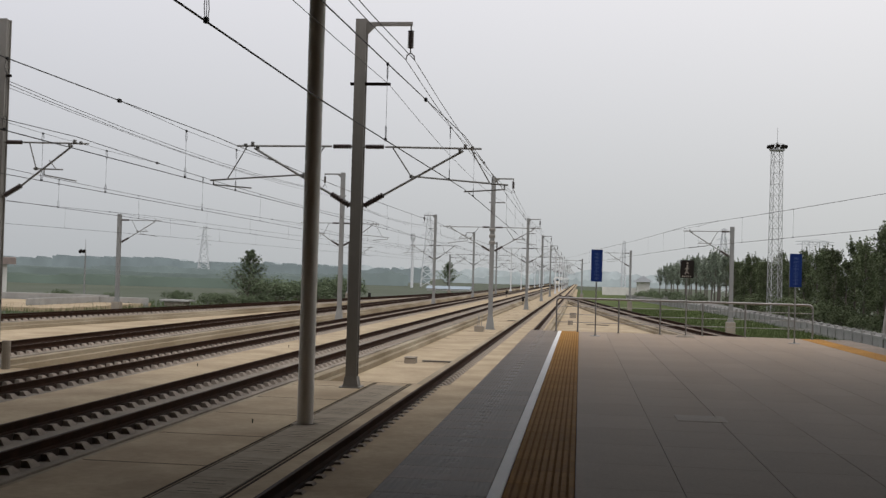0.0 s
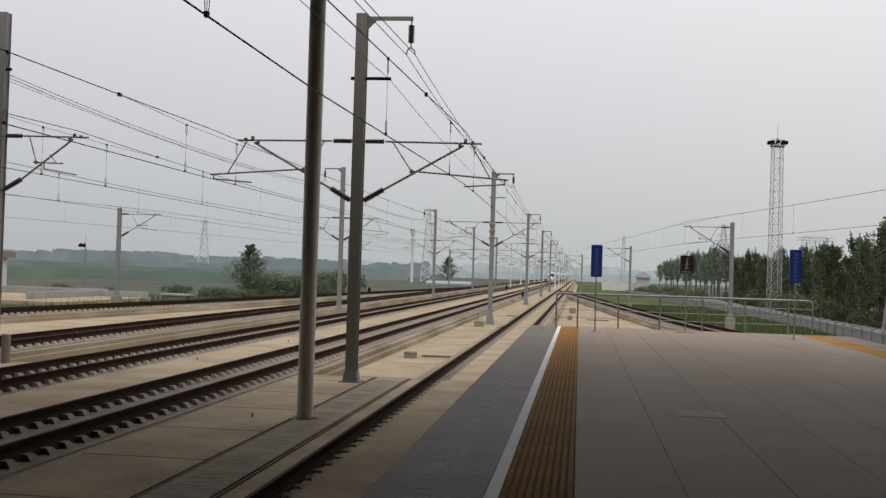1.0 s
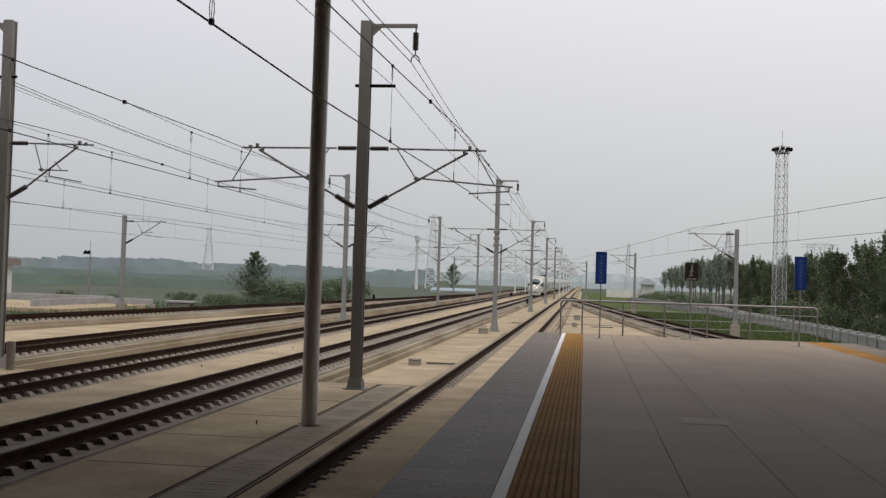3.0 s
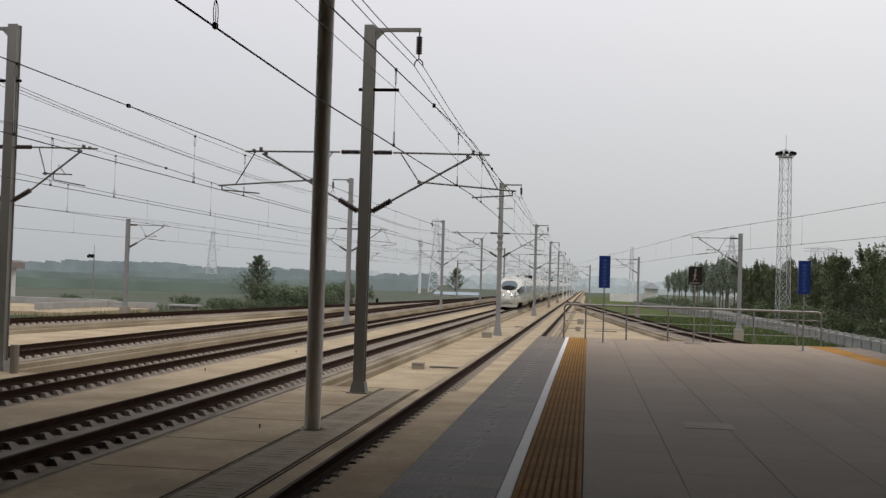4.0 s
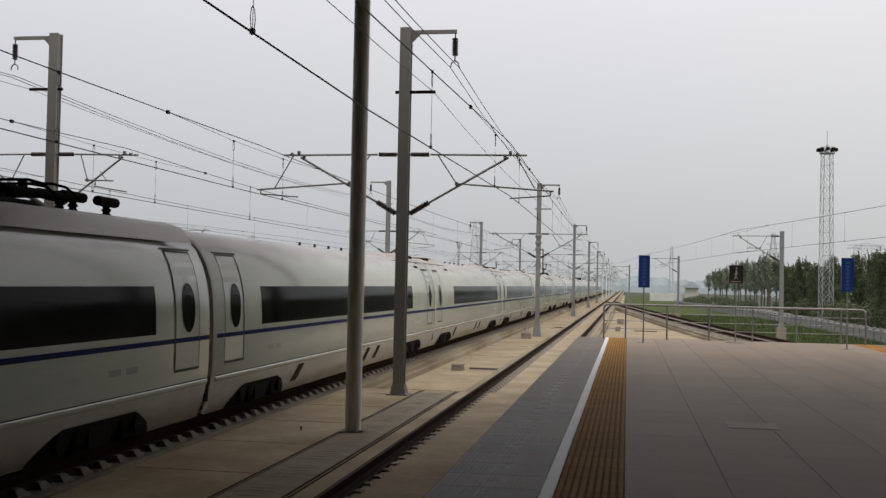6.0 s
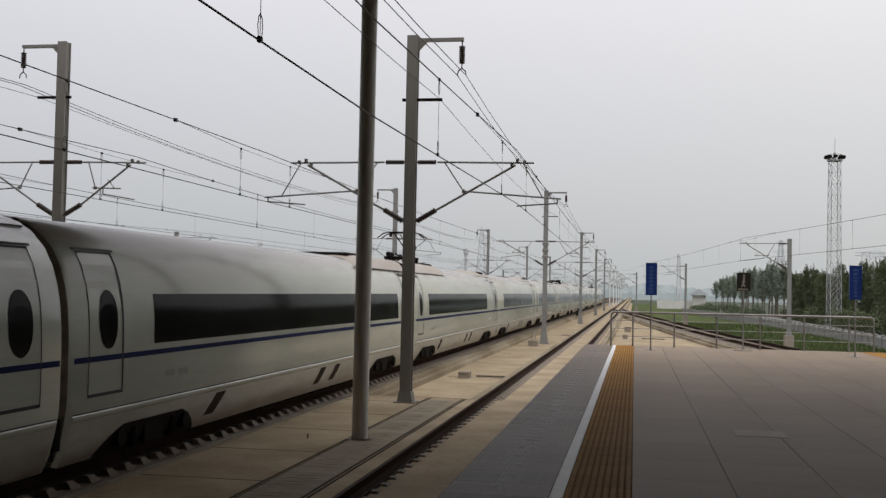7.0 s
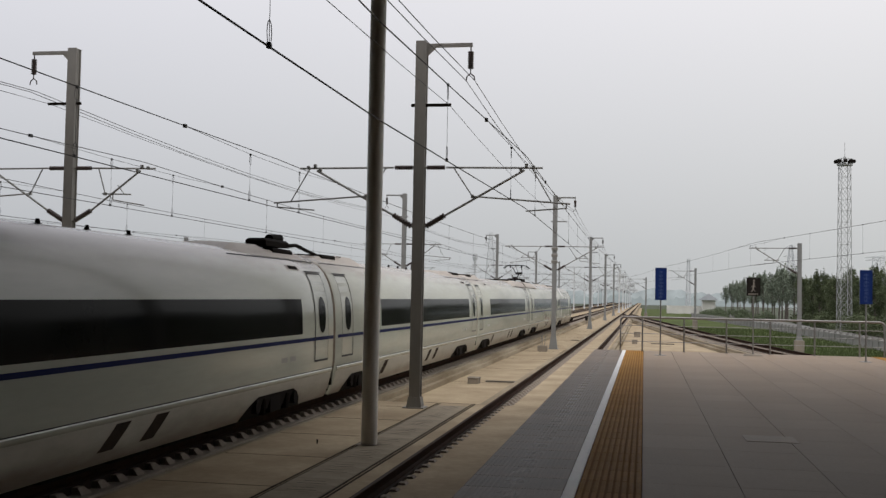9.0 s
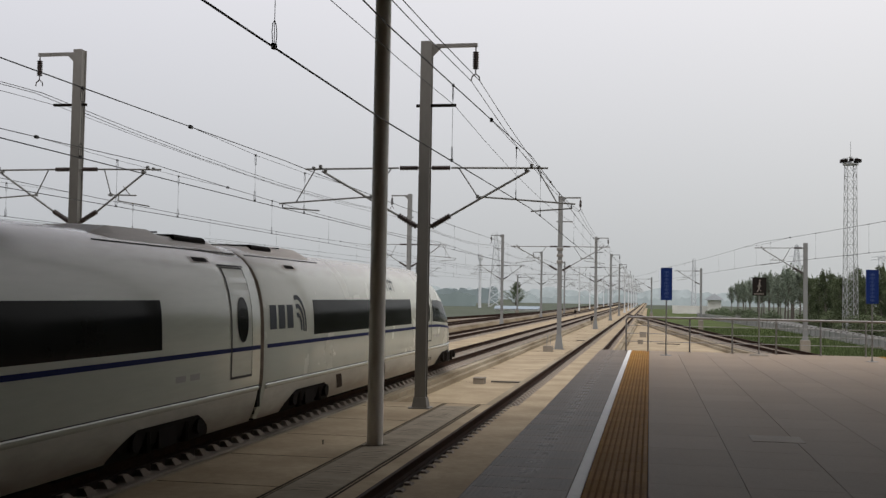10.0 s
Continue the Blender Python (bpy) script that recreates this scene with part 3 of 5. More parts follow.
for y in (75, 138, 200):
    x = siding(y) + (4.3 if y == 138 else 2.95)
    for px, py in ((x, y), (mirrored(x), y + 2)):
        g = Geo()
        g.box(px - 0.3, px + 0.3, py - 0.3, py + 0.3, -1.4, 0.35, 0.04)
        tagged(g.ob("mast_pedestal", CONCRETE_GREY), "pale concrete pedestal under the mast", "pedestal", "mast pedestals")
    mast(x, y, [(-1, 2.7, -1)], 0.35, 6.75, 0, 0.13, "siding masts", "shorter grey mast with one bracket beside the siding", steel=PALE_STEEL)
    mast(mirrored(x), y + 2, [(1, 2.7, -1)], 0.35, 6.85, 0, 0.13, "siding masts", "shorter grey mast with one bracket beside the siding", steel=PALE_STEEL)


def wire(pts, r, label="", name="overhead_wire"):
    c = bpy.data.curves.new(name, "CURVE")
    c.dimensions, c.bevel_depth, c.bevel_resolution = "3D", r, 1
    sp = c.splines.new("POLY")
    sp.points.add(len(pts) - 1)
    for q, p in zip(sp.points, pts):
        q.co = (*p, 1)
    c.materials.append(WIRE)
    return new(name, c)


def catenary(xm, xc, ys, label, top_z=6.52, sag=0.45, drops=(-19.3, -11.2, -2.1, 2.1, 11.2, 19.3)):
    """Messenger, contact wire and droppers over one track; xm, xc: their lines across; ys: the supports."""
    top = thing("overhead_line", label, "overhead line", "overhead lines")
    mess, cont = [], []
    high = {}
    for k, (a, b) in enumerate(zip(ys, ys[1:])):
        n = 10
        for i in range(n + (k == len(ys) - 2)):
            u = i / n
            y = a + (b - a) * u
            z = top_z - sag * (1 - (2 * u - 1) ** 2)
            mess.append((xm(y), y, z))
            cont.append((xc(y), y, 5.3))
            high[y] = z
    keys = sorted(high)
    for c in ys:
        for d in drops:
            y = c + d
            if not 0 < y < 150:
                continue
            z = float(np.interp(y, keys, [high[q] for q in keys])) - (0.13 if abs(d) < 3 else 0)
            g = Geo()
            g.tube((xc(y), y, 5.3), (xm(y), y, z), 0.0042, 4)
            g.box(xc(y) - 0.02, xc(y) + 0.02, y - 0.03, y + 0.03, 5.285, 5.34)
            g.box(xm(y) - 0.02, xm(y) + 0.02, y - 0.03, y + 0.03, z - 0.03, z + 0.02)
            if y < 50:
                for foot, up in ((5.31, 0.13), (z - 0.02, -0.13)):
                    g.path([(xc(y), y + 0.07 * math.sin(t), foot + up * (1 - math.cos(t))) for t in np.linspace(0, 2 * math.pi, 9)], 0.005, 4)
            g.ob("dropper", WIRE, top)
        if 0 < c < 140:
            pts = [(xm(c + d), c + d, float(np.interp(c + d, keys, [high[q] for q in keys])) - (0.13 if abs(d) < 3 else 0)) for d in (-6.35, -2.1, 2.1, 6.35)]
            g = Geo()
            g.path(pts, 0.006, 5)
            for q in (pts[0], pts[-1]):
                g.box(q[0] - 0.03, q[0] + 0.03, q[1] - 0.06, q[1] + 0.06, q[2] - 0.04, q[2] + 0.04, 0.01)
            g.ob("stitch_wire", WIRE, top)
    for name, pts, r in (("messenger_wire", mess, 0.011), ("contact_wire", cont, 0.0105)):
        wire(pts, r, name=name).parent = top


def line_ys(row):
    return [row[0] - 100, row[0] - 50] + row


def zig(row, a, b):
    """A contact wire that runs from side to side between supports."""
    ys = line_ys(row)
    return lambda y: float(np.interp(y, ys, [a if i % 2 else b for i in range(len(ys))]))


near_x = lambda y: float(np.interp(y, [-60, 14, 30, 76, 127, 177], [-3.65, -3.65, -3.2, -3.6, -3.1, -3.4]))
catenary(near_x, near_x, line_ys(RIGHT_Y), "wires of the overhead line above the platform track", 6.74, 0.1, (-19.4, -10.4, -2.7, 2.7, 10.4, 19.4))
main_x = zig(RIGHT_Y, -10.1, -10.35)
catenary(main_x, main_x, line_ys(RIGHT_Y), "wires of the overhead line above the train's track", 6.68, 0.12)
third_x = zig(LEFT_Y, T3 - 1.0, T3 - 0.9)
catenary(third_x, third_x, line_ys(LEFT_Y), "wires of the overhead line above the second main track", 6.82, 0.25)
fourth_x = zig(LEFT_Y, T4 - 0.6, T4 - 0.9)
catenary(fourth_x, fourth_x, line_ys(LEFT_Y), "wires of the overhead line above the far loop track", 6.6, 0.2)
side_x = lambda y: float(np.interp(y, [-25, 25, 75, 138, 200], [24.0, 15.4, 7.3, 2.0, -2.6]))
catenary(side_x, side_x, [-25, 25, 75, 138, 200], "wires of the overhead line above the siding", 6.8, 0.1)
catenary(lambda y: mirrored(side_x(y)), lambda y: mirrored(side_x(y)), [-25, 27, 77, 140, 202], "wires of the overhead line above the outer siding", 6.7, 0.1)


def feeder(x, row, z, sag, r=0.011):
    pts = []
    ys = line_ys(row)
    for a, b in zip(ys, ys[1:]):
        for i in range(8):
            u = i / 8
            pts.append((x, a + (b - a) * u, z - sag * (1 - (2 * u - 1) ** 2)))
    return tagged(wire(pts, r, name="feeder_wire"), "dark feeder wire slung from mast to mast", "wire", "feeder wires")


for x, row, s in ((RIGHT_ROW, RIGHT_Y, 1), (LEFT_ROW, LEFT_Y, -1)):
    z = 8.83 if s > 0 else 9.08
    feeder(x + s * 1.26, row, z, 0.5)
    feeder(x + s * 1.5, row, z, 0.55)
    feeder(x + s * 0.8, row, 8.16 if s > 0 else 8.68, 0.4, 0.008)


# ---- train ----
# half section from the roof's middle to the skirt's foot: across and up, each 0 to 1
SEC = [(0.0, 1.0), (0.2, 0.997), (0.4, 0.985), (0.56, 0.962), (0.70, 0.922), (0.81, 0.868), (0.89, 0.80), (0.945, 0.72), (0.978, 0.64), (0.993, 0.56), (0.999, 0.47),
       (1.0, 0.37), (1.0, 0.29), (0.995, 0.235), (0.985, 0.20), (0.96, 0.13), (0.92, 0.06), (0.86, 0.0)]
W, ZT, ZB = 1.632, 3.89, 0.22
CAR, HEAD = 24.8, 25.65
TIP = 0.25
SP = 80.2                                         # metres a second
PX = np.array([p[0] for p in SEC])
PZ = np.array([p[1] for p in SEC])
PA = np.linspace(0, 1, len(SEC))


def nose_form(s):
    """Half width, roof height, foot height at s metres from the tip."""
    u = s - TIP
    w = np.interp(u, [0, 0.06, 0.2, 0.45, 0.8, 1.4, 2.2, 3.2, 4.5, 6, 7.5], [0.0, 0.38, 0.62, 0.82, 0.98, 1.15, 1.31, 1.45, 1.56, 1.62, W])
    top = np.interp(u, [0, 0.06, 0.2, 0.45, 0.8, 1.3, 1.7, 2.2, 2.8, 3.5, 4.3, 5.2, 6.2, 7.5], [1.0, 1.15, 1.32, 1.48, 1.62, 1.80, 1.96, 2.22, 2.52, 2.86, 3.2, 3.5, 3.72, ZT])
    foot = np.interp(u, [0, 0.06, 0.2, 0.45, 0.8, 1.5], [0.85, 0.7, 0.52, 0.36, 0.26, ZB])
    return float(w), float(top), float(foot)


def skin(s, a, head, out=0.0):
    """Point of the body's surface at s along the car and a (0 roof, 1 skirt foot) round its side +1."""
    w, top, foot = nose_form(s) if head else (W, ZT, ZB)
    x, z = float(np.interp(a, PA, PX)), float(np.interp(a, PA, PZ))
    if out:
        x2, z2 = float(np.interp(min(a + 0.02, 1), PA, PX)), float(np.interp(min(a + 0.02, 1), PA, PZ))
        x1, z1 = float(np.interp(max(a - 0.02, 0), PA, PX)), float(np.interp(max(a - 0.02, 0), PA, PZ))
        dx, dz = (x2 - x1) * w, (z2 - z1) * (top - foot)
        k = math.hypot(dx, dz) or 1
        nx, nz = -dz / k, dx / k
    else:
        nx = nz = 0
    return x * w + nx * out, s, foot + z * (top - foot) + nz * out


def at_z(s, z, head):
    """The place round the section that lies at height z."""
    w, top, foot = nose_form(s) if head else (W, ZT, ZB)
    return float(np.interp(-(z - foot) / (top - foot), -PZ, PA))


def band(ss, low, high, head, out, sides=(1, -1), rows=6):
    """A sheet on the skin between two heights, given as functions of s or numbers, a little proud of it."""
    g = Geo()
    for side in sides:
        k = len(g.v)
        for s in ss:
            lo = low(s) if callable(low) else low
            hi = high(s) if callable(high) else high
            a0, a1 = at_z(s, lo, head), at_z(s, hi, head)
            for j in range(rows + 1):
                x, y, z = skin(s, a0 + (a1 - a0) * j / rows, head, out)
                g.v.append((side * x, y, z))
        m = rows + 1
        for i in range(len(ss) - 1):
            for j in range(rows):
                q = (k + i * m + j, k + (i + 1) * m + j, k + (i + 1) * m + j + 1, k + i * m + j + 1)
                g.f.append(q if side > 0 else q[::-1])
    return g


def ring_band(s0, s1, z0, z1, thick, head, out, side):
    """The seal round a door, of one width at its front and another at its back."""
    g = Geo()
    t0, t1 = thick
    for a, b, lo, hi in ((s0, s0 + t0, z0, z1), (s1 - t1, s1, z0, z1), (s0 + t0, s1 - t1, z0, z0 + 0.05), (s0 + t0, s1 - t1, z1 - 0.03, z1)):
        q = band([a, b], lo, hi, head, out, (side,), 8)
        g.add(q.v, q.f)
    return g


def carriage(head, kind, win=(2.85, 22.0), front=True, cover=False):
    """One carriage, its front at y = 0, standing on the rails."""
    L = HEAD if head else CAR
    car = thing("train_carriage", "white high-speed %s, blue stripe, dark windows" % ("train end car with rounded nose" if head else "train middle car"), "train carriage", "carriages of the train")
    ss = [0, 0.03, 0.06, 0.12, 0.2, 0.3, 0.45, 0.6, 0.8, 1.0, 1.2, 1.4, 1.7, 2.0, 2.4, 2.8, 3.2, 3.8, 4.4, 5.2, 6.2, 7.5] if head else [0.10, 0.20]
    if head:
        ss = [TIP + q for q in ss]
    ss = ss + [10, 14, 18, 22, L - 0.20, L - 0.10]
    g = Geo()
    full = [(a, 1) for a in PA] + [(a, -1) for a in PA[::-1][:-1]]
    n = len(full)
    for i, s in enumerate(ss):
        q = 0.98 if (i == len(ss) - 1 or (i == 0 and not head)) else 1.0
        for a, side in full:
            x, y, z = skin(s, a, head)
            g.v.append((side * x * q, y, 2.0 + (z - 2.0) * q))
    for i in range(len(ss) - 1):
        for j in range(n):
            a, b = i * n + j, i * n + (j + 1) % n
            g.f.append((a, a + n, b + n, b))
    g.f.append(tuple(range((len(ss) - 1) * n, len(ss) * n)))
    if not head:
        g.f.append(tuple(range(n))[::-1])
    body = g.ob("body", NOSE if head else PAINT, car, "glossy white car body", smooth=True)
    # lower fairing, soiled, with its bright ledge
    start = 1.35 if head else 0.22
    bog = [(1.75, 6.0), (20.3, 24.0)] if head else [(1.2, 5.0), (18.5, 22.4)]
    lines = [start + (L - 0.22 - start) * (i / 30) ** 1.3 for i in range(31)]
    for side in (1, -1):
        band(lines, lambda s: (nose_form(s)[2] if head else ZB) + 0.01, 0.862, head, 0.004, (side,)).ob("skirt", SKIRT, body, "grimy white skirt", smooth=True)
        g = band(lines, 0.855, 0.965, head, 0.0, (side,), 4)
        out = (0.004, 0.022, 0.032, 0.024, 0.003)
        g.v = [(x + side * out[i % 5], y, z) for i, (x, y, z) in enumerate(g.v)]
        g.ob("ledge", PAINT, body, "bright ledge above the skirt", smooth=True)
        band(lines, 0.966, 0.984, head, 0.006, (side,), 1).ob("skirt_joint", SEAL, body)
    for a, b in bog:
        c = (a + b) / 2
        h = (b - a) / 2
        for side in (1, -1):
            # the skirt is not cut: a near-black sheet paints the opening's shade
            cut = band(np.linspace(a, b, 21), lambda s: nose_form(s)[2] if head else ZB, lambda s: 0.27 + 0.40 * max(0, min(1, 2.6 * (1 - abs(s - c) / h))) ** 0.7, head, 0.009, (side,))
            cut.ob("bogie_opening", UNDER, body, "near-black sheet painting the shaded opening over the bogie")
        g = Geo()
        for sx in (-1, 1):
            g.box(sx * 1.40 - 0.1, sx * 1.40 + 0.1, c - 1.7, c + 1.7, 0.36, 0.52, 0.05)
            g.box(sx * 1.46 - 0.09, sx * 1.46 + 0.09, c - 0.35, c + 0.35, 0.26, 0.62, 0.05)
            for d in (-1.25, 1.25):
                g.tube((sx * 1.40, c + d, 0.46), (sx * 1.60, c + d, 0.46), 0.15, 12)
                g.tube((sx * 1.5, c + d * 0.6, 0.25), (sx * 1.5, c + d * 0.6, 0.6), 0.09, 8)
        g.box(-1.4, 1.4, c - 0.5, c + 0.5, 0.3, 0.5)
        b_ob = g.ob("bogie", UNDER, car, "dark grimy bogie")
        for sx in (-1, 1):
            for d in (-1.25, 1.25):
                g = Geo()
                g.tube((sx * 0.68, c + d, 0.46), (sx * 0.82, c + d, 0.46), 0.458, 20)
                g.ob("wheel", UNDER, b_ob)
    g = Geo()
    g.box(-1.25, 1.25, 1.8 if head else 0.5, L - 0.5, 0.16, 0.3)
    for k in range(5):
        g.box(-1.2, 1.2, 9.5 + 2 * k, 10.9 + 2 * k, 0.1, 0.2, 0.02)
    g.ob("underframe", UNDER, car)
    # side vents in the skirt
    for s, wide, lo, hi in ((7.2, 0.16, 0.46, 0.62), (7.55, 0.16, 0.46, 0.62), (7.9, 0.16, 0.46, 0.62), (9.5, 0.2, 0.76, 0.84), (14.4, 0.5, 0.42, 0.80), (19.2, 0.5, 0.42, 0.80)) if head else (
            (5.35, 0.5, 0.42, 0.82), (12.5, 0.5, 0.42, 0.82), (13.9, 0.5, 0.42, 0.82)):
        for side in (1, -1):
            g = band([s, s + wide], lo, hi, head, 0.009, (side,))
            g.v = [(x, y + (z - lo) * 1.1, z) for x, y, z in g.v]
            g.ob("vent", VENT, body, "dark brown slanted vent")
    # window bands
    wins = [(11.3, 22.2)] if head else [win]
    for a, b in wins:
        for side in (1, -1):
            band(np.linspace(a, b, 3), 1.905, 2.73, head, 0.006, (side,), 4).ob("window_band", GLASS, body, "continuous dark tinted window band", smooth=True)
    # blue line
    if head:
        low = lambda s: float(np.interp(s, [0.9, 1.6, 2.4, 3.3, 4.3, 5.4, 6.6, 8], [1.24, 1.39, 1.49, 1.55, 1.60, 1.65, 1.70, 1.715]))
        for side in (1, -1):
            band([0.95 + 0.2 * i for i in range(25)] + [6, 7, 8, 12, 18, L - 0.2], low, lambda s: low(s) + 0.085, head, 0.008, (side,), 2).ob("stripe", BLUE_LINE, body, "narrow dark blue stripe")
            band([1.0 + 0.15 * i for i in range(9)], lambda s: 1.31 + 0.50 * (s - 1.0), lambda s: 1.36 + 0.50 * (s - 1.0) + 0.05 * (2.2 - s), head, 0.008, (side,), 2).ob("stripe", SEAL, body, "dark flash above the stripe")
    else:
        for side in (1, -1):
            band([0.2, 8, 16, L - 0.2], 1.715, 1.80, head, 0.008, (side,), 2).ob("stripe", BLUE_LINE, body, "narrow dark blue stripe")
    # doors
    doors = [(7.82, 8.98)] if head else [(0.62, 1.74), (22.98, 24.12)]
    if not head and not front:
        doors = doors[1:]
    for a, b in doors:
        for side in (1, -1):
            d = band([a, b], 1.19, 3.37, head, 0.003, (side,), 10).ob("door", PAINT, body, "white plug door with an oval window", smooth=True)
            thick = (0.022, 0.06) if a < 3 else (0.06, 0.022)
            ring_band(a, b, 1.19, 3.37, thick, head, 0.009, side).ob("door_seal", SEAL, d)
            band([a - 0.1, b + 0.1], 3.38, 3.415, head, 0.012, (side,), 1).ob("rain_gutter", SEAL, d)
            mid, half = (a + b) / 2 + 0.06, 0.29
            cc, hh = 2.34, 0.45
            stations = [mid + half * math.cos(t) for t in np.linspace(math.pi, 0, 13)]
            arc = lambda s: max(0.02, hh * math.sqrt(max(0, 1 - ((s - mid) / half) ** 2)) ** 0.8)
            band(stations, lambda s: cc - arc(s), lambda s: cc + arc(s), head, 0.012, (side,), 4).ob("door_window", GLASS, d, "dark oval door window")
    # lettering below the stripe, as bars
    for s in (3.3, 3.85, 20.5, 21.1) if not head else (6.25, 6.85):
        for side in (1, -1):
            band([s, s + 0.42], 1.31, 1.42, head, 0.005, (side,), 1).ob("lettering", LETTER, body, "small grey lettering")
    # gangway
    g = Geo()
    prof = [(x * W, max(0.93, ZB + z * (ZT - ZB))) for x, z in SEC[:15]]
    prof = prof + [(-x, z) for x, z in prof[::-1][:-1]]
    rows = []
    for i in range(7):
        y = L - 0.14 + 0.28 * i / 6
        q = 0.982 if i % 2 else 0.965
        rows += [(x * q, y, 2 + (z - 2) * q) for x, z in prof]
    m = len(prof)
    g.add(rows, [(i * m + j, (i + 1) * m + j, (i + 1) * m + (j + 1) % m, i * m + (j + 1) % m) for i in range(6) for j in range(m)])
    if kind != "tail":
        g.ob("gangway", BELLOWS, car, "brown pleated gangway between cars")
        # black block added between car ends, its colour standing for the gap's shade
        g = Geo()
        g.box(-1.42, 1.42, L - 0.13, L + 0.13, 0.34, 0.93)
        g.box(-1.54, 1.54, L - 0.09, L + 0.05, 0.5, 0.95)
        g.ob("coupler_cover", UNDER, car, "black block painting the shade between the skirts")
    # roof
    def fairing(y0, y1):
        """Bevelled roof cover in two levels, from its far end y0 to its end y1 at the gangway."""
        way, k = (1 if y1 > y0 else -1), abs(y1 - y0) / 6.1
        st = [(0.0, 3.72, 0.90), (1.1, 3.955, 0.80), (2.6, 3.975, 0.80), (2.95, 3.90, 0.84), (3.2, 3.89, 0.84), (5.2, 3.89, 0.84), (6.1, 3.68, 0.92)]
        g = Geo()
        for d, top, half in st:
            y = y0 + way * d * k
            g.v += [(x, y, z) for x, z in ((-1.04, 3.64), (-half - 0.06, 3.64 + (top - 3.64) * 0.6), (-half + 0.08, top), (0, top + 0.03), (half - 0.08, top), (half + 0.06, 3.64 + (top - 3.64) * 0.6), (1.04, 3.64))]
        for i in range(len(st) - 1):
            for j in range(6):
                q = (i * 7 + j, i * 7 + j + 1, i * 7 + j + 8, i * 7 + j + 7)
                g.f.append(q if way > 0 else q[::-1])
        cover = g.ob("roof_fairing", ROOFGREY, car, "soiled pale bevelled roof fairing")
        g = Geo()
        for sx in (-1, 1):
            g.tube((sx * 1.04, y0, 3.67), (sx * 1.04, y1, 3.67), 0.018, 5)
        g.tube((-0.84, y0 + way * 2.78 * k, 3.94), (0.84, y0 + way * 2.78 * k, 3.94), 0.015, 5)
        g.ob("fairing_seam", SEAL, cover)
        g = Geo()
        v = sorted((y0 + way * 3.5 * k, y0 + way * 5.0 * k))
        g.box(-0.85, 0.85, v[0], v[1], 3.80, 3.945, 0.05)
        g.ob("roof_vent", UNDER, cover, "dark roof vent")
        return cover

    def hump(y0, y1, flip=False):
        """Full-width raised roof that carries the current collector."""
        g = Geo()
        n = 12
        st = [(y0, 1.0), (y1 - 1.5, 1.0), (y1 - 1.0, 0.94), (y1 - 0.5, 0.74), (y1 - 0.2, 0.42), (y1, 0.05)]
        for y, f in st:
            for j in range(n + 1):
                u = -1 + 2 * j / n
                x = 1.28 * u
                g.v.append((x, y if not flip else L - y, 3.54 + 0.43 * f * (1 - abs(u) ** 3.6) ** 0.55))
        for i in range(len(st) - 1):
            for j in range(n):
                q = (i * (n + 1) + j, i * (n + 1) + j + 1, (i + 1) * (n + 1) + j + 1, (i + 1) * (n + 1) + j)
                g.f.append(q[::-1] if flip else q)
        hp = g.ob("roof_hump", ROOFGREY, car, "raised brownish roof fairing", smooth=True)
        g = Geo()
        c = y1 - 1.6 if not flip else L - y1 + 1.6
        g.box(-0.8, 0.8, c - 0.8, c + 0.8, 3.88, 4.0, 0.06)
        g.ob("roof_vent", UNDER, hp, "dark roof vent")

    where = kind.split("_")[-1]
    ends = [(5.5, 0.25)] if cover and not head else []
    if where != "rear":
        ends.append((L - 5.4, L - 0.25) if head else (L - 6.2, L - 0.3))
    for a, b in ends:
        fairing(a, b)
        c = b - 2.3 if b > a else 4.6
        for side in (1, -1):
            band([c - 0.45, c + 0.45], 3.42, 3.53, head, 0.006, (side,), 1).ob("grille_frame", ROOFGREY, body)
            band([c - 0.33, c + 0.33], 3.435, 3.515, head, 0.012, (side,), 1).ob("roof_grille", UNDER, body, "dark square roof grille")
    for s in (9.5, 11, 12.5, 14, 15.5) if head or where not in ("front", "rear") else ():
        g = Geo()
        g.tube((0.4, s, 3.84), (0.4, s, 3.95), 0.05, 8, 0.03)
        g.box(0.37, 0.43, s - 0.1, s + 0.08, 3.84, 3.88)
        g.ob("aerial", UNDER, car)
    if where == "front":
        hump(0.3, 8.4)
    if where == "rear":
        hump(0.3, 7.4, True)
    if kind == "linked":
        g = Geo()
        insulator(g, (0.55, L - 1.9, 3.88), (0.55, L - 1.9, 4.2), 0.1, 5)
        g.box(0.3, 0.8, L - 3.2, L - 1.5, 3.98, 4.16, 0.06)
        g.tube((0.55, L - 2.3, 4.18), (0.55, L - 1.5, 4.22), 0.11, 10)
        g.path([(0.55, L - 1.0, 4.06), (0.55, L - 0.2, 4.12), (0.55, L + 0.7, 4.02), (0.55, L + 1.7, 3.92)], 0.05)
        g.ob("roof_cable", UNDER, car, "black roof cable crossing the gangway")
    if kind.startswith(("raised", "folded")):
        up = kind.startswith("raised")
        y = 5.05 if where == "front" else L - 4.6
        zb = 3.98
        g = Geo()
        for sx in (-0.5, 0.5):
            for dy in (-0.7, 0.7):
                insulator(g, (sx, y + dy, zb - 0.1), (sx, y + dy, zb + 0.18), 0.08, 4)
            g.tube((sx, y - 0.9, zb + 0.2), (sx, y + 0.9, zb + 0.2), 0.045)
        for dy in (-0.8, 0.8):
            g.tube((-0.55, y + dy, zb + 0.2), (0.55, y + dy, zb + 0.2), 0.045)
        g.box(-0.28, 0.28, y - 0.55, y + 0.35, zb + 0.14, zb + 0.25, 0.05)
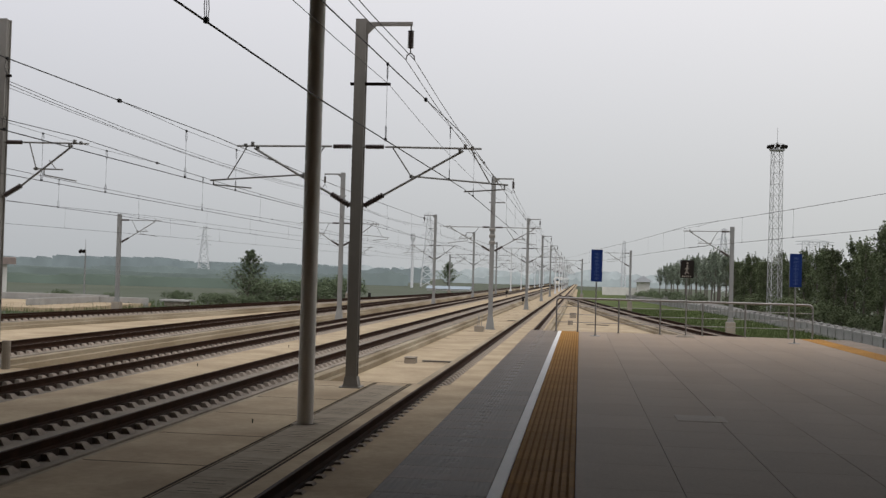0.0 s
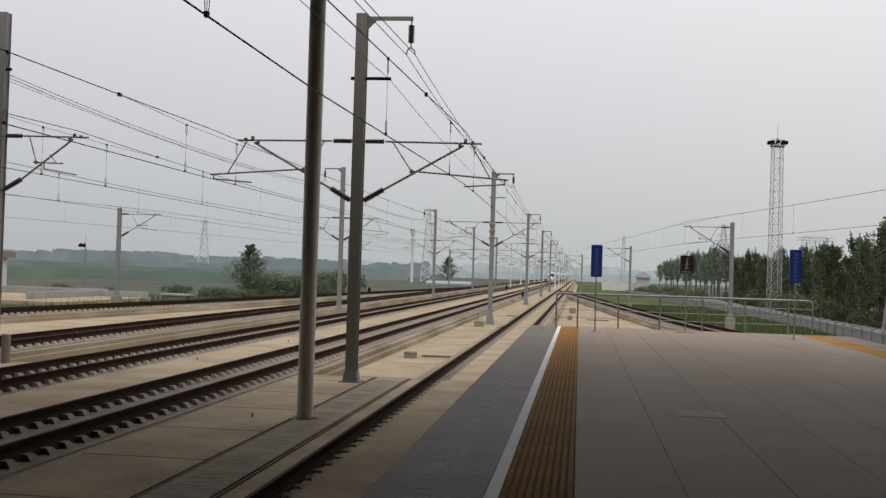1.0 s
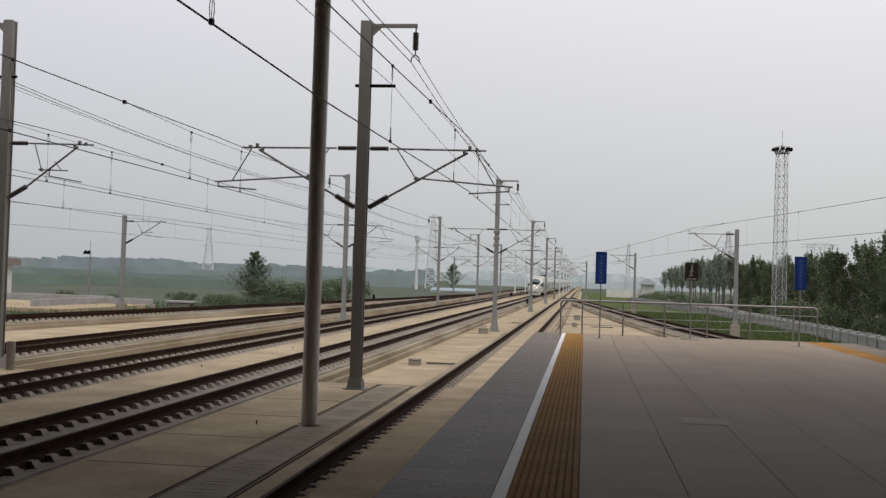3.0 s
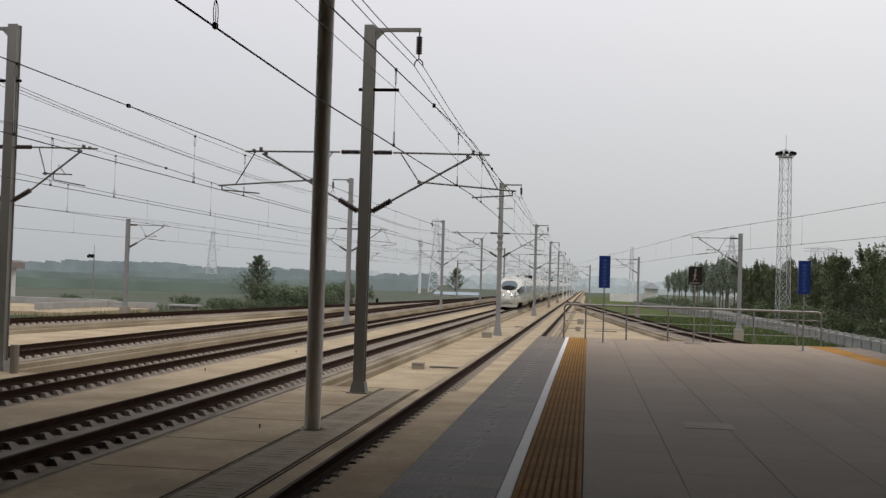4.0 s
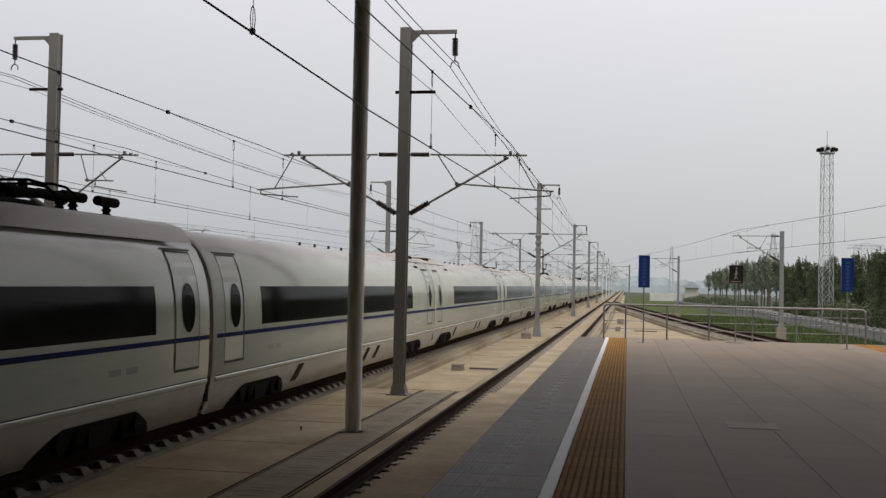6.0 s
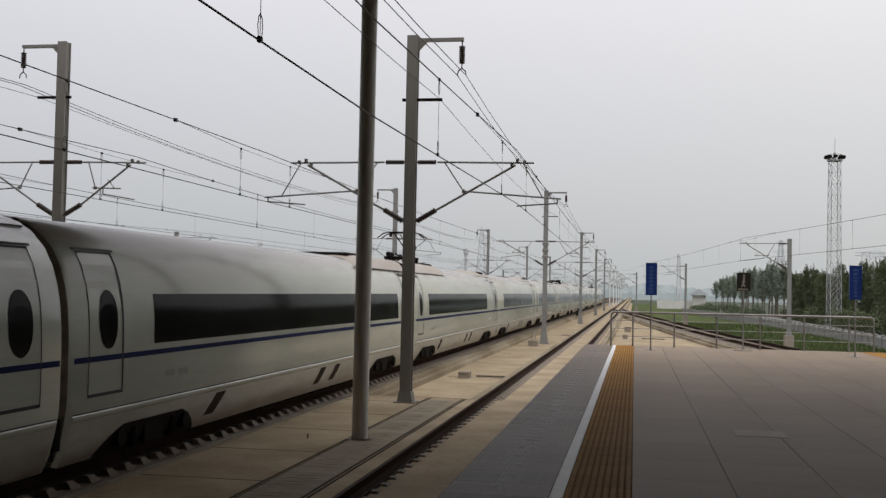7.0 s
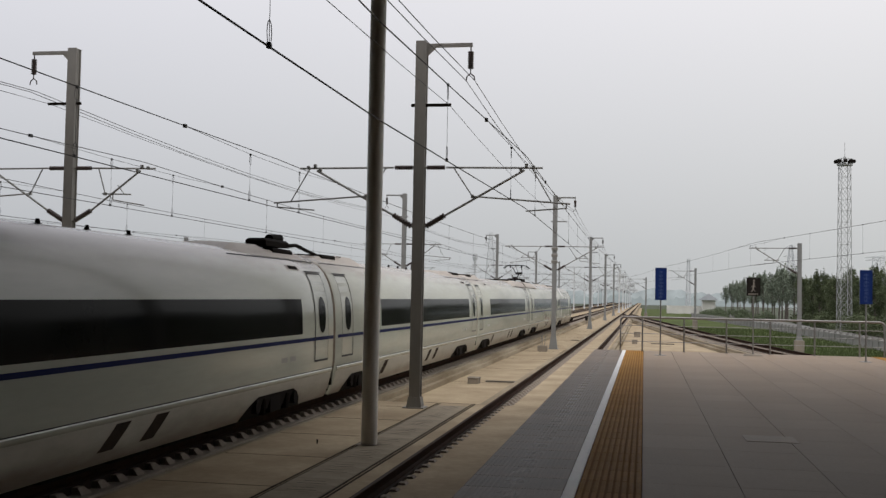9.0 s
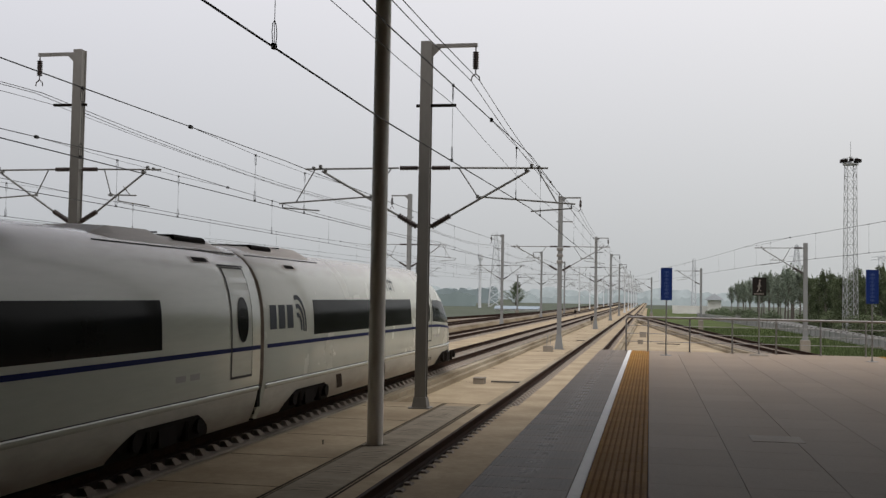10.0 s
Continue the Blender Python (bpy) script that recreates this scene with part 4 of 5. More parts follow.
        pan = g.ob("pantograph", UNDER, car, "black roof pantograph" + (" raised to the wire" if up else " folded down"))
        hi = 5.24 if up else 4.34
        ky, kz = (y + 1.75, 4.66) if up else (y + 1.6, 4.24)
        g = Geo()
        g.tube((0, y + 0.1, zb + 0.2), (0, ky, kz), 0.042)
        g.tube((0.12, y + 0.9, zb + 0.2), (0.12, ky, kz - 0.1), 0.018)
        g.box(-0.24, 0.24, ky - 0.09, ky + 0.09, kz - 0.07, kz + 0.08, 0.03)
        for sx in (-0.25, 0.25):
            g.tube((sx, ky, kz), (sx * 1.4, y + 0.3, hi - 0.1), 0.026)
        g.tube((0, ky - 0.1, kz - 0.1), (0, y - 0.3, hi - 0.12), 0.018)
        g.ob("linkage", UNDER, pan)
        g = Geo()
        for dy in (-0.25, 0.45):
            g.path([(-0.98, y + dy, hi - 0.24), (-0.75, y + dy, hi - 0.06), (-0.5, y + dy, hi), (0.5, y + dy, hi), (0.75, y + dy, hi - 0.06), (0.98, y + dy, hi - 0.24)], 0.024)
        for sx in (-0.42, 0.42):
            g.tube((sx, y - 0.3, hi - 0.05), (sx, y + 0.5, hi - 0.05), 0.02)
            g.box(sx - 0.05, sx + 0.05, y - 0.32, y - 0.2, hi - 0.2, hi, 0.02)
        g.ob("collector_head", UNDER, pan)
        for d in ((-2.6,) if where == "front" else (-1.4, 2.4, 3.6)):
            g = Geo()
            insulator(g, (0.3, y + d - 0.9, zb - 0.3), (0.3, y + d - 0.9, zb + 0.22), 0.09, 6)
            g.tube((0.3, y + d - 1.25, zb + 0.24), (0.3, y + d - 0.55, zb + 0.24), 0.09, 8)
            g.ob("roof_switch", UNDER, car, "dark roof insulator and switch gear")
        g = Geo()
        e = 1 if where == "front" else -1
        g.path([(0.3, y - 2.5, zb + 0.3), (0.3, y - 1.6, zb + 0.2), (0.1, y - 0.8, zb + 0.32), (0, y, zb + 0.3)], 0.03)
        g.ob("roof_cable", UNDER, car)
    if head:
        head_details(car, body)
    return car


def head_details(car, body):
    # windscreen: wraps over the sloping nose
    def sheet(ss, a0, a1, out, n=16):
        g = Geo()
        for s in ss:
            h = a1(s)
            for j in range(n + 1):
                u = -1 + 2 * j / n
                x, y, z = skin(s, abs(u) * h, True, out)
                g.v.append((math.copysign(x, u) if u else 0, y, z))
        m = n + 1
        g.f = [(i * m + j, i * m + j + 1, (i + 1) * m + j + 1, (i + 1) * m + j) for i in range(len(ss) - 1) for j in range(n)]
        return g

    mid, half = 3.5, 1.25
    form = lambda s: 0.02 + 0.20 * max(0, 1 - abs((s - mid) / half) ** 2.2) ** 0.5
    ss = [mid - half + 2 * half * (0.5 - 0.5 * math.cos(math.pi * i / 24)) for i in range(25)]
    sheet(ss, 0, form, 0.012).ob("windscreen", SCREEN, body, "large curved blue-tinted windscreen", smooth=True)
    # dark sheet laid over the lower part of the windscreen
    inner = lambda s: 0.015 + 0.185 * max(0, 1 - abs((s - 2.85) / 0.56) ** 2.2) ** 0.5
    sheet([2.85 - 0.56 * math.cos(math.pi * i / 16) for i in range(17)], 0, inner, 0.02).ob("cab_opening", GLASS, body, "dark patch laid over the lower windscreen", smooth=True)
    g = Geo()
    rim = [skin(s, form(s), True, 0.016) for s in ss]
    g.path([(x, y, z) for x, y, z in rim] + [(-x, y, z) for x, y, z in rim[::-1]] + [rim[0]], 0.014, 5)
    g.ob("windscreen_seal", SEAL, body)
    # wiper
    g = Geo()
    g.path([skin(2.35, 0.03, True, 0.04), skin(2.7, 0.06, True, 0.05), skin(3.15, 0.10, True, 0.05)], 0.018, 5)
    g.ob("wiper", SEAL, body)
    # side cab window, swept back
    up = lambda s: float(np.interp(s, [2.4, 2.8, 3.3, 3.9, 4.6, 6, 7.65], [2.01, 2.18, 2.33, 2.48, 2.59, 2.68, 2.71]))
    lo = lambda s: float(np.interp(s, [2.4, 4.3, 7.65], [1.67, 1.81, 1.93]))
    for side in (1, -1):
        band([2.4 + 0.25 * i for i in range(22)], lo, up, True, 0.012, (side,), 5).ob("cab_side_window", GLASS, body, "dark swept-back side window", smooth=True)
    # lamps
    x, y, z = skin(1.9, 0, True, 0.02)
    g = Geo()
    g.tube((0, y - 0.05, z + 0.02), (0, y + 0.05, z), 0.085, 14)
    g.ob("top_headlight", LAMP_LIT, body, "lit headlight above the nose")
    g = Geo()
    for i in range(7):
        s = 1.45 + 0.75 * i / 6
        for j in range(-4, 5):
            x, y, z = skin(s, abs(j) / 4 * (0.05 + 0.14 * i / 6), True, 0.006)
            g.v.append((math.copysign(x, j) if j else 0, y, z))
    g.f = [(i * 9 + j, i * 9 + j + 1, i * 9 + j + 10, i * 9 + j + 9) for i in range(6) for j in range(8)]
    g.ob("lamp_hood", ROOFGREY, body, "grimy grey panel round the top headlight", smooth=True)
    for side in (1, -1):
        g = Geo()
        for i in range(7):
            s = 0.6 + 0.85 * i / 6
            a0, a1 = 0.12 + 0.0 * i, 0.22 - 0.06 * i / 6
            for j in range(4):
                x, y, z = skin(s, a0 + (a1 - a0) * j / 3, True, 0.010)
                g.v.append((side * x, y, z))
        g.f = [(i * 4 + j, i * 4 + j + 1, i * 4 + j + 5, i * 4 + j + 4) for i in range(6) for j in range(3)]
        hl = g.ob("headlight_glass", GLASS, body, "dark slanted headlight housing", smooth=True)
        for s, a, r in ((0.86, 0.165, 0.052), (1.16, 0.15, 0.04)):
            x, y, z = skin(s, a, True, 0.02)
            g = Geo()
            g.tube((side * x, y - 0.03, z), (side * x, y + 0.03, z), r, 12)
            g.ob("headlight", LAMP_LIT, hl, "lit headlight")
    # seam of the coupler hatch
    g = Geo()
    pts = []
    for s in np.linspace(0.46, 0.78, 9):
        pts.append(skin(float(s), at_z(float(s), 1.25, True), True, 0.004))
    for s, z in ((0.80, 1.15), (0.80, 1.0), (0.76, 0.85), (0.70, 0.72)):
        pts.append(skin(s, at_z(s, z, True), True, 0.004))
    g.path([(-x, y, z) for x, y, z in pts[::-1]] + pts, 0.011, 4)
    g.ob("hatch_seam", SEAL, body, "dark seam of the coupler hatch")
    g = Geo()
    prof = []
    for t in np.linspace(-1.0, 1.0, 13):
        x = 1.22 * math.sin(t * 1.35)
        prof.append((x, 0.42 + 1.5 * (1 - math.cos(t * 1.35)) ** 1.1))
    n = len(prof)
    for z, grow in ((0.12, 0.0), (0.52, 0.04)):
        g.v += [(x, y + grow, z) for x, y in prof]
    for z in (0.12, 0.52):
        g.v += [(x * 0.94, y + 0.12, z) for x, y in prof]
    for i in range(n - 1):
        g.f += [(i, i + 1, n + i + 1, n + i), (i, 2 * n + i, 2 * n + i + 1, i + 1), (n + i, n + i + 1, 3 * n + i + 1, 3 * n + i)]
    g.ob("plough", NOSE, car, "soiled white plough under the nose", smooth=True)
    # emblem and name, drawn as plain strokes
    for r in (0.22, 0.38, 0.54):
        for side in (1, -1):
            g = Geo()
            k = 0
            for t in np.linspace(math.radians(75), math.radians(185), 12):
                for q in (r, r + 0.085):
                    y_, z_ = 23.42 + q * math.cos(t), 2.06 + 1.25 * q * math.sin(t)
                    x, y, z = skin(y_, at_z(y_, z_, True), True, 0.012)
                    g.v.append((side * x, y, z))
            for i in range(11):
                g.f.append((k + 2 * i, k + 2 * i + 1, k + 2 * i + 3, k + 2 * i + 2))
            g.ob("emblem_arc", LOGO, body, "dark curved stroke of a winged emblem")
    for k in range(3):
        s = 23.74 + 0.56 * k
        for side in (1, -1):
            g = Geo()
            for a, b, lo, hi in ((s, s + 0.42, 2.1, 2.62),):
                q = band([a, b], lo, hi, True, 0.009, (side,), 5)
                g.add(q.v, q.f)
            g.ob("emblem_bar", LOGO, body, "dark bold bar beside the emblem")
    for k in range(3):
        s = 13.4 + 0.85 * k
        g = Geo()
        for a, b, lo, hi in ((s, s + 0.06, 2.98, 3.42), (s - 0.08, s + 0.24, 3.26, 3.31), (s + 0.3, s + 0.36, 3.0, 3.36), (s + 0.3, s + 0.58, 3.3, 3.35), (s + 0.3, s + 0.58, 3.04, 3.09), (s + 0.54, s + 0.6, 3.02, 3.36)):
            q = band([a, b], lo, hi, True, 0.009, rows=5)
            g.add(q.v, q.f)
        g.ob("name_mark", LOGO, body, "dark painted character")


SHORT, LONG, FULL = (2.85, 19.95), (5.05, 22.2), (2.85, 22.0)
CARS = [("folded_rear", LONG, True, False), ("plain", SHORT, True, False), ("plain", LONG, True, True), ("plain", FULL, True, True), ("plain_rear", FULL, True, False),
        ("raised_front", SHORT, True, False), ("plain", FULL, False, False), ("plain", FULL, True, False), ("folded_rear", FULL, True, False), ("plain", FULL, True, False),
        ("linked", FULL, True, False), ("plain", LONG, True, True), ("plain_rear", (4.45, 21.45), True, True), ("raised_front", SHORT, True, False)]
lead = carriage(True, "head")
middles = {}
TRAIN = [(lead, 0.0, False)]
for i, spec in enumerate(CARS):
    if spec not in middles:
        middles[spec] = carriage(False, *spec)
        car = middles[spec]
    else:
        car = copy_thing(middles[spec], Matrix())
    TRAIN.append((car, HEAD + CAR * i, False))
tail = copy_thing(lead, Matrix())
for o in [o for o in tail.children if o.name.startswith("gangway")]:
    bpy.data.objects.remove(o)
TRAIN.append((tail, HEAD * 2 + CAR * len(CARS), True))


# ---- things on the platform ----
def blue_sign(x, y, seed):
    s = thing("platform_sign", "tall narrow blue sign with pale vertical lettering on a steel pole", "sign", "blue platform signs", m=pose(x, y, PLAT_Z))
    g = Geo()
    g.tube((0, 0, 0.0), (0, 0, 1.75), 0.021, 12)
    g.ob("pole", STAINLESS, s)
    g = Geo()
    g.tube((0, 0, 0), (0, 0, 0.015), 0.17, 20, 0.16)
    g.tube((0, 0, 0.015), (0, 0, 0.06), 0.04, 12, 0.028)
    g.ob("foot", GALV, s)
    g = Geo()
    g.box(-0.16, 0.16, -0.025, 0.025, 1.62, 2.56)
    panel = g.ob("panel", SIGN_BLUE, s, "blue panel")
    g = Geo()
    for a, b, c, d in ((-0.165, -0.15, 1.615, 2.565), (0.15, 0.165, 1.615, 2.565), (-0.15, 0.15, 1.615, 1.63), (-0.15, 0.15, 2.55, 2.565)):
        g.box(a, b, -0.03, 0.03, c, d)
    g.ob("frame", SIGN_BLUE, panel)
    rnd = random.Random(seed)
    for k in range(8):
        z = 2.47 - k * 0.103
        g = Geo()
        for j in range(3):
            h = z - 0.012 - 0.024 * j
            w = rnd.uniform(0.05, 0.075)
            g.box(-w, w, -0.0285, -0.025, h - 0.007, h)
        g.box(-0.006, 0.006, -0.0285, -0.025, z - 0.075, z)
        g.ob("character_bar", SIGN_INK, panel, "pale unreadable character")


blue_sign(0.48, 32.6, 3)
blue_sign(6.1, 32.1, 5)

s = thing("warning_sign", "small dark square sign with a pale figure on a pole", "sign", m=pose(3.22, 33.8, PLAT_Z))
g = Geo()
g.tube((0, 0, 0), (0, 0, 1.9), 0.02, 12)
g.ob("pole", STAINLESS, s)
g = Geo()
g.tube((0, 0, 0), (0, 0, 0.05), 0.3, 20, 0.24)
g.ob("foot", CONCRETE_GREY, s)
g = Geo()
g.box(-0.2, 0.2, -0.025, 0.02, 1.80, 2.34, 0.0)
panel = g.ob("panel", SIGN_DARK, s)
g = Geo()
for p, q, r in (((0.0, 2.2), (0.01, 2.12), 0.022), ((0.0, 2.12), (-0.015, 2.0), 0.02), ((-0.015, 2.0), (-0.06, 1.91), 0.014), ((-0.015, 2.0), (0.05, 1.93), 0.014), ((0.0, 2.11), (-0.07, 2.06), 0.011), ((0.0, 2.11), (0.06, 2.06), 0.011)):
    g.tube((p[0], -0.027, p[1]), (q[0], -0.027, q[1]), r, 6)
g.tube((0.01, -0.03, 2.25), (0.01, -0.024, 2.25), 0.03, 12)
g.ob("pictogram", SIGN_INK_WARM, panel, "pale striding pictogram")
for k in range(5):
    g = Geo()
    g.box(-0.15 + 0.06 * k, -0.11 + 0.06 * k, -0.0285, -0.025, 1.83, 1.87)
    g.ob("lettering_bar", SIGN_INK_WARM, panel)

g = Geo()
g.box(1.2, 1.8, 13.3, 13.9, PLAT_Z, PLAT_Z + 0.004, 0.002)
tagged(g.ob("floor_hatch", mat("worn_steel_plate", (0.42, 0.34, 0.265), 0.4, vary=0.25, size=2, spec=0.012)), "pale flush metal hatch let into the platform paving", "floor hatch")

# rail across the platform's end
s = thing("guard_rail", "stainless steel tube railing across the end of the platform", "railing", m=pose(0, 34.95, PLAT_Z))
g = Geo()
g.path([(-0.72, 0, 0.96), (-0.68, 0, 1.03), (-0.62, 0, 1.06), (7.08, 0, 1.06), (7.14, 0, 1.03), (7.18, 0, 0.96)], 0.036, 12)
g.ob("top_rail", STAINLESS, s, smooth=True)
for i, x in enumerate((-0.72, -0.04, 1.24, 2.53, 3.84, 5.15, 6.46, 7.18)):
    g = Geo()
    g.tube((x, 0, 0), (x, 0, 1.04 if 0 < i < 7 else 0.97), 0.026, 10)
    g.tube((x, 0, 0), (x, 0, 0.012), 0.055, 12)
    g.ob("post", STAINLESS, s)
for z in (0.30, 0.55, 0.80):
    g = Geo()
    g.tube((-0.72, 0, z), (7.18, 0, z), 0.011, 8)
    g.ob("mid_rail", STAINLESS, s)
# ---- cable trough and small fittings on the slab ----
# joints are dark strips standing slightly proud of the concrete
DARK_JOINT = mat("dark_open_joint", (0.06, 0.048, 0.036), 0.95, vary=0.3, spec=0.05)
tr = thing("cable_trough", "row of grey concrete trough covers let into the slab", "cable trough", m=pose(0, 0, BED))
g = Geo()
for x in (-5.80, -5.725, -4.80, -4.725):
    g.box(x - 0.018, x + 0.018, -20, 30.9, 0.0, 0.010)
g.ob("joint", DARK_JOINT, tr, "dark open joint")
g = Geo()
g.box(-5.70, -4.825, 0.003, 0.597, 0.0, 0.02, 0.008)
shared = None
for i in range(38):
    m = pose(0, 7.4 + 0.6 * i, 0)
    if shared is None:
        shared = g.ob("cover", COVER, tr)
        shared.matrix_local = m
    else:
        share(shared, "cover", tr, m)
# slots are strips on top of the covers, their shade put into the colour
g2 = Geo()
g2.box(-5.52, -5.02, 0.14, 0.158, 0.019, 0.0225)
g2.box(-5.46, -5.12, 0.36, 0.374, 0.019, 0.0225)
shared = None
for i in range(0, 38):
    if i % 3 == 2:
        continue
    m = pose(0, 7.4 + 0.6 * i, 0)
    if shared is None:
        shared = g2.ob("slot", SLOT, tr, "dark lifting slot")
        shared.matrix_local = m
    else:
        share(shared, "slot", tr, m)
for y in (10.4, 13.6, 16.8, 20.0, 23.2, 26.4, 29.6):
    g = Geo()
    g.box(-7.9, -5.83, y, y + 0.022, BED + 0.001, BED + 0.004)
    tagged(g.ob("slab_joint", DARK_JOINT), "dark joint across the concrete slab", "joint", kind="structure")
for y in range(36, 170, 9):
    g = Geo()
    g.box(-7.9, -4.95, y, y + 0.03, LOW + 0.001, LOW + 0.005)
    tagged(g.ob("slab_joint", DARK_JOINT), "dark joint across the concrete slab", "joint", kind="structure")
for x, y, z, a, b, c in ((-6.85, 44.5, LOW, 0.22, 0.3, 0.22), (-6.6, 72.5, LOW, 0.3, 0.35, 0.32), (-0.6, 104, LOW, 0.3, 0.3, 0.45), (-0.7, 88, LOW, 0.2, 0.25, 0.3)):
    s = thing("cable_box", "small grey concrete cable box standing on the slab", "cable box", "cable boxes", m=pose(x, y, z))
    g = Geo()
    g.box(-a, a, -b, b, 0, c, 0.02)
    g.ob("body", CONCRETE_GREY, s)
    g = Geo()
    g.box(-a - 0.02, a + 0.02, -b - 0.02, b + 0.02, c, c + 0.04, 0.01)
    g.ob("lid", CONCRETE_GREY, s)
for x, y, w, l in ((-5.75, 45.5, 0.75, 0.12), (1.5, 89.0, 0.9, 0.2), (-5.4, 92, 0.6, 0.15)):
    g = Geo()
    g.box(x - w, x + w, y - l, y + l, LOW, LOW + 0.06, 0.01)
    tagged(g.ob("drain_cover", JOINT), "dark flat drain grating on the concrete", "drain", "drains")
for i, (x, y) in enumerate([(-6.60, 21.77), (-12.3, 18.5), (-12.5, 19.1), (-12.2, 34.0), (-11.9, 44)]):
    g = Geo()
    g.tube((x, y, BED), (x, y, BED + 0.07), 0.013, 8)
    g.tube((x, y, BED + 0.07), (x, y, BED + 0.085), 0.02, 8)
    tagged(g.ob("marker_stud", UNDER), "small dark steel stud in the slab", "stud", "marker studs")
s = thing("marker_post", "short grey concrete post beside a mast", "post", m=pose(-16.9, 30.6, BED))
g = Geo()
g.tube((0, 0, 0), (0, 0, 0.85), 0.13, 14)
g.ob("post", CONCRETE_GREY, s)


# boxes, rods and signals along the line
g = Geo()
for dx, lean in ((-0.12, 0.05), (0.0, -0.02), (0.13, 0.06)):
    g.tube((-6.6 + dx, 72.5, LOW + 0.34), (-6.6 + dx + lean, 72.5, LOW + 1.05), 0.02, 6)
tagged(g.ob("earthing_rods", GALV), "thin grey earthing rods standing on a cable box", "rods")
for x, y, z, h in ((-7.62, 148.0, LOW, 1.15), (-11.78, 177.0, BED, 1.1), (-29.2, 150.0, -1.2, 1.5), (-34.5, 162.0, -1.2, 1.6)):
    d = thing("dwarf_signal", "short dark signal on a post beside the track", "signal", "dwarf signals", m=pose(x, y, z))
    g = Geo()
    g.tube((0, 0, -0.3), (0, 0, h * 0.5), 0.06, 8)
    g.box(-0.2, 0.2, -0.2, 0.2, -0.3, 0.05, 0.03)
    g.ob("post", CONCRETE_GREY, d)
    g = Geo()
    g.box(-0.17, 0.17, -0.12, 0.12, h * 0.45, h, 0.05)
    head = g.ob("head", UNDER, d, "dark signal head")
    for k in (0.62, 0.84):
        g = Geo()
        g.tube((0, -0.2, h * k), (0, -0.11, h * k), 0.085, 12)
        g.ob("lens_hood", SEAL, head)
for x, y, w, h in ((-27.5, 118.0, 0.5, 0.35), (-22.6, 96.0, 0.35, 0.3)):
    d = thing("point_machine", "low grey machine box beside the outer track", "machine box", "point machines", m=pose(x, y, -0.74))
    g = Geo()
    g.box(-w, w, -0.3, 0.3, 0, h, 0.06)
    g.ob("case", CONCRETE_GREY, d)
    g = Geo()
    g.box(-w * 0.6, w * 0.6, -0.24, 0.24, h, h + 0.07, 0.03)
    g.ob("lid", UNDER, d)
d = thing("leaning_pole", "pale bare wooden pole leaning before the trees", "pole", m=pose(25.3, 95.3, -1.3, 0, 7, 0))
g = Geo()
g.tube((0, 0, 0), (0, 0, 7.5), 0.16, 10, 0.11)
g.ob("shaft", FENCE_GREY, d)

# ---- trees ----
def clump(g, p, r, n, rnd, size=0.22, rise=1.0):
    """Leaves scattered in a loose ball."""
    for _ in range(n):
        d = Vector((rnd.gauss(0, 1), rnd.gauss(0, 1), rnd.gauss(0, 0.8)))
        d = d.normalized() * r * rnd.random() ** 0.45
        c = Vector(p) + Vector((d.x, d.y, d.z * rise))
        a = Vector((rnd.uniform(-1, 1), rnd.uniform(-1, 1), rnd.uniform(-0.6, 0.6))).normalized()
        b = a.cross(Vector((rnd.uniform(-1, 1), rnd.uniform(-1, 1), rnd.uniform(0.2, 1)))).normalized()
        s = size * rnd.uniform(0.6, 1.3)
        g.add([c - a * s, c + b * s * 0.55, c + a * s, c - b * s * 0.55], [(0, 1, 2, 3)])


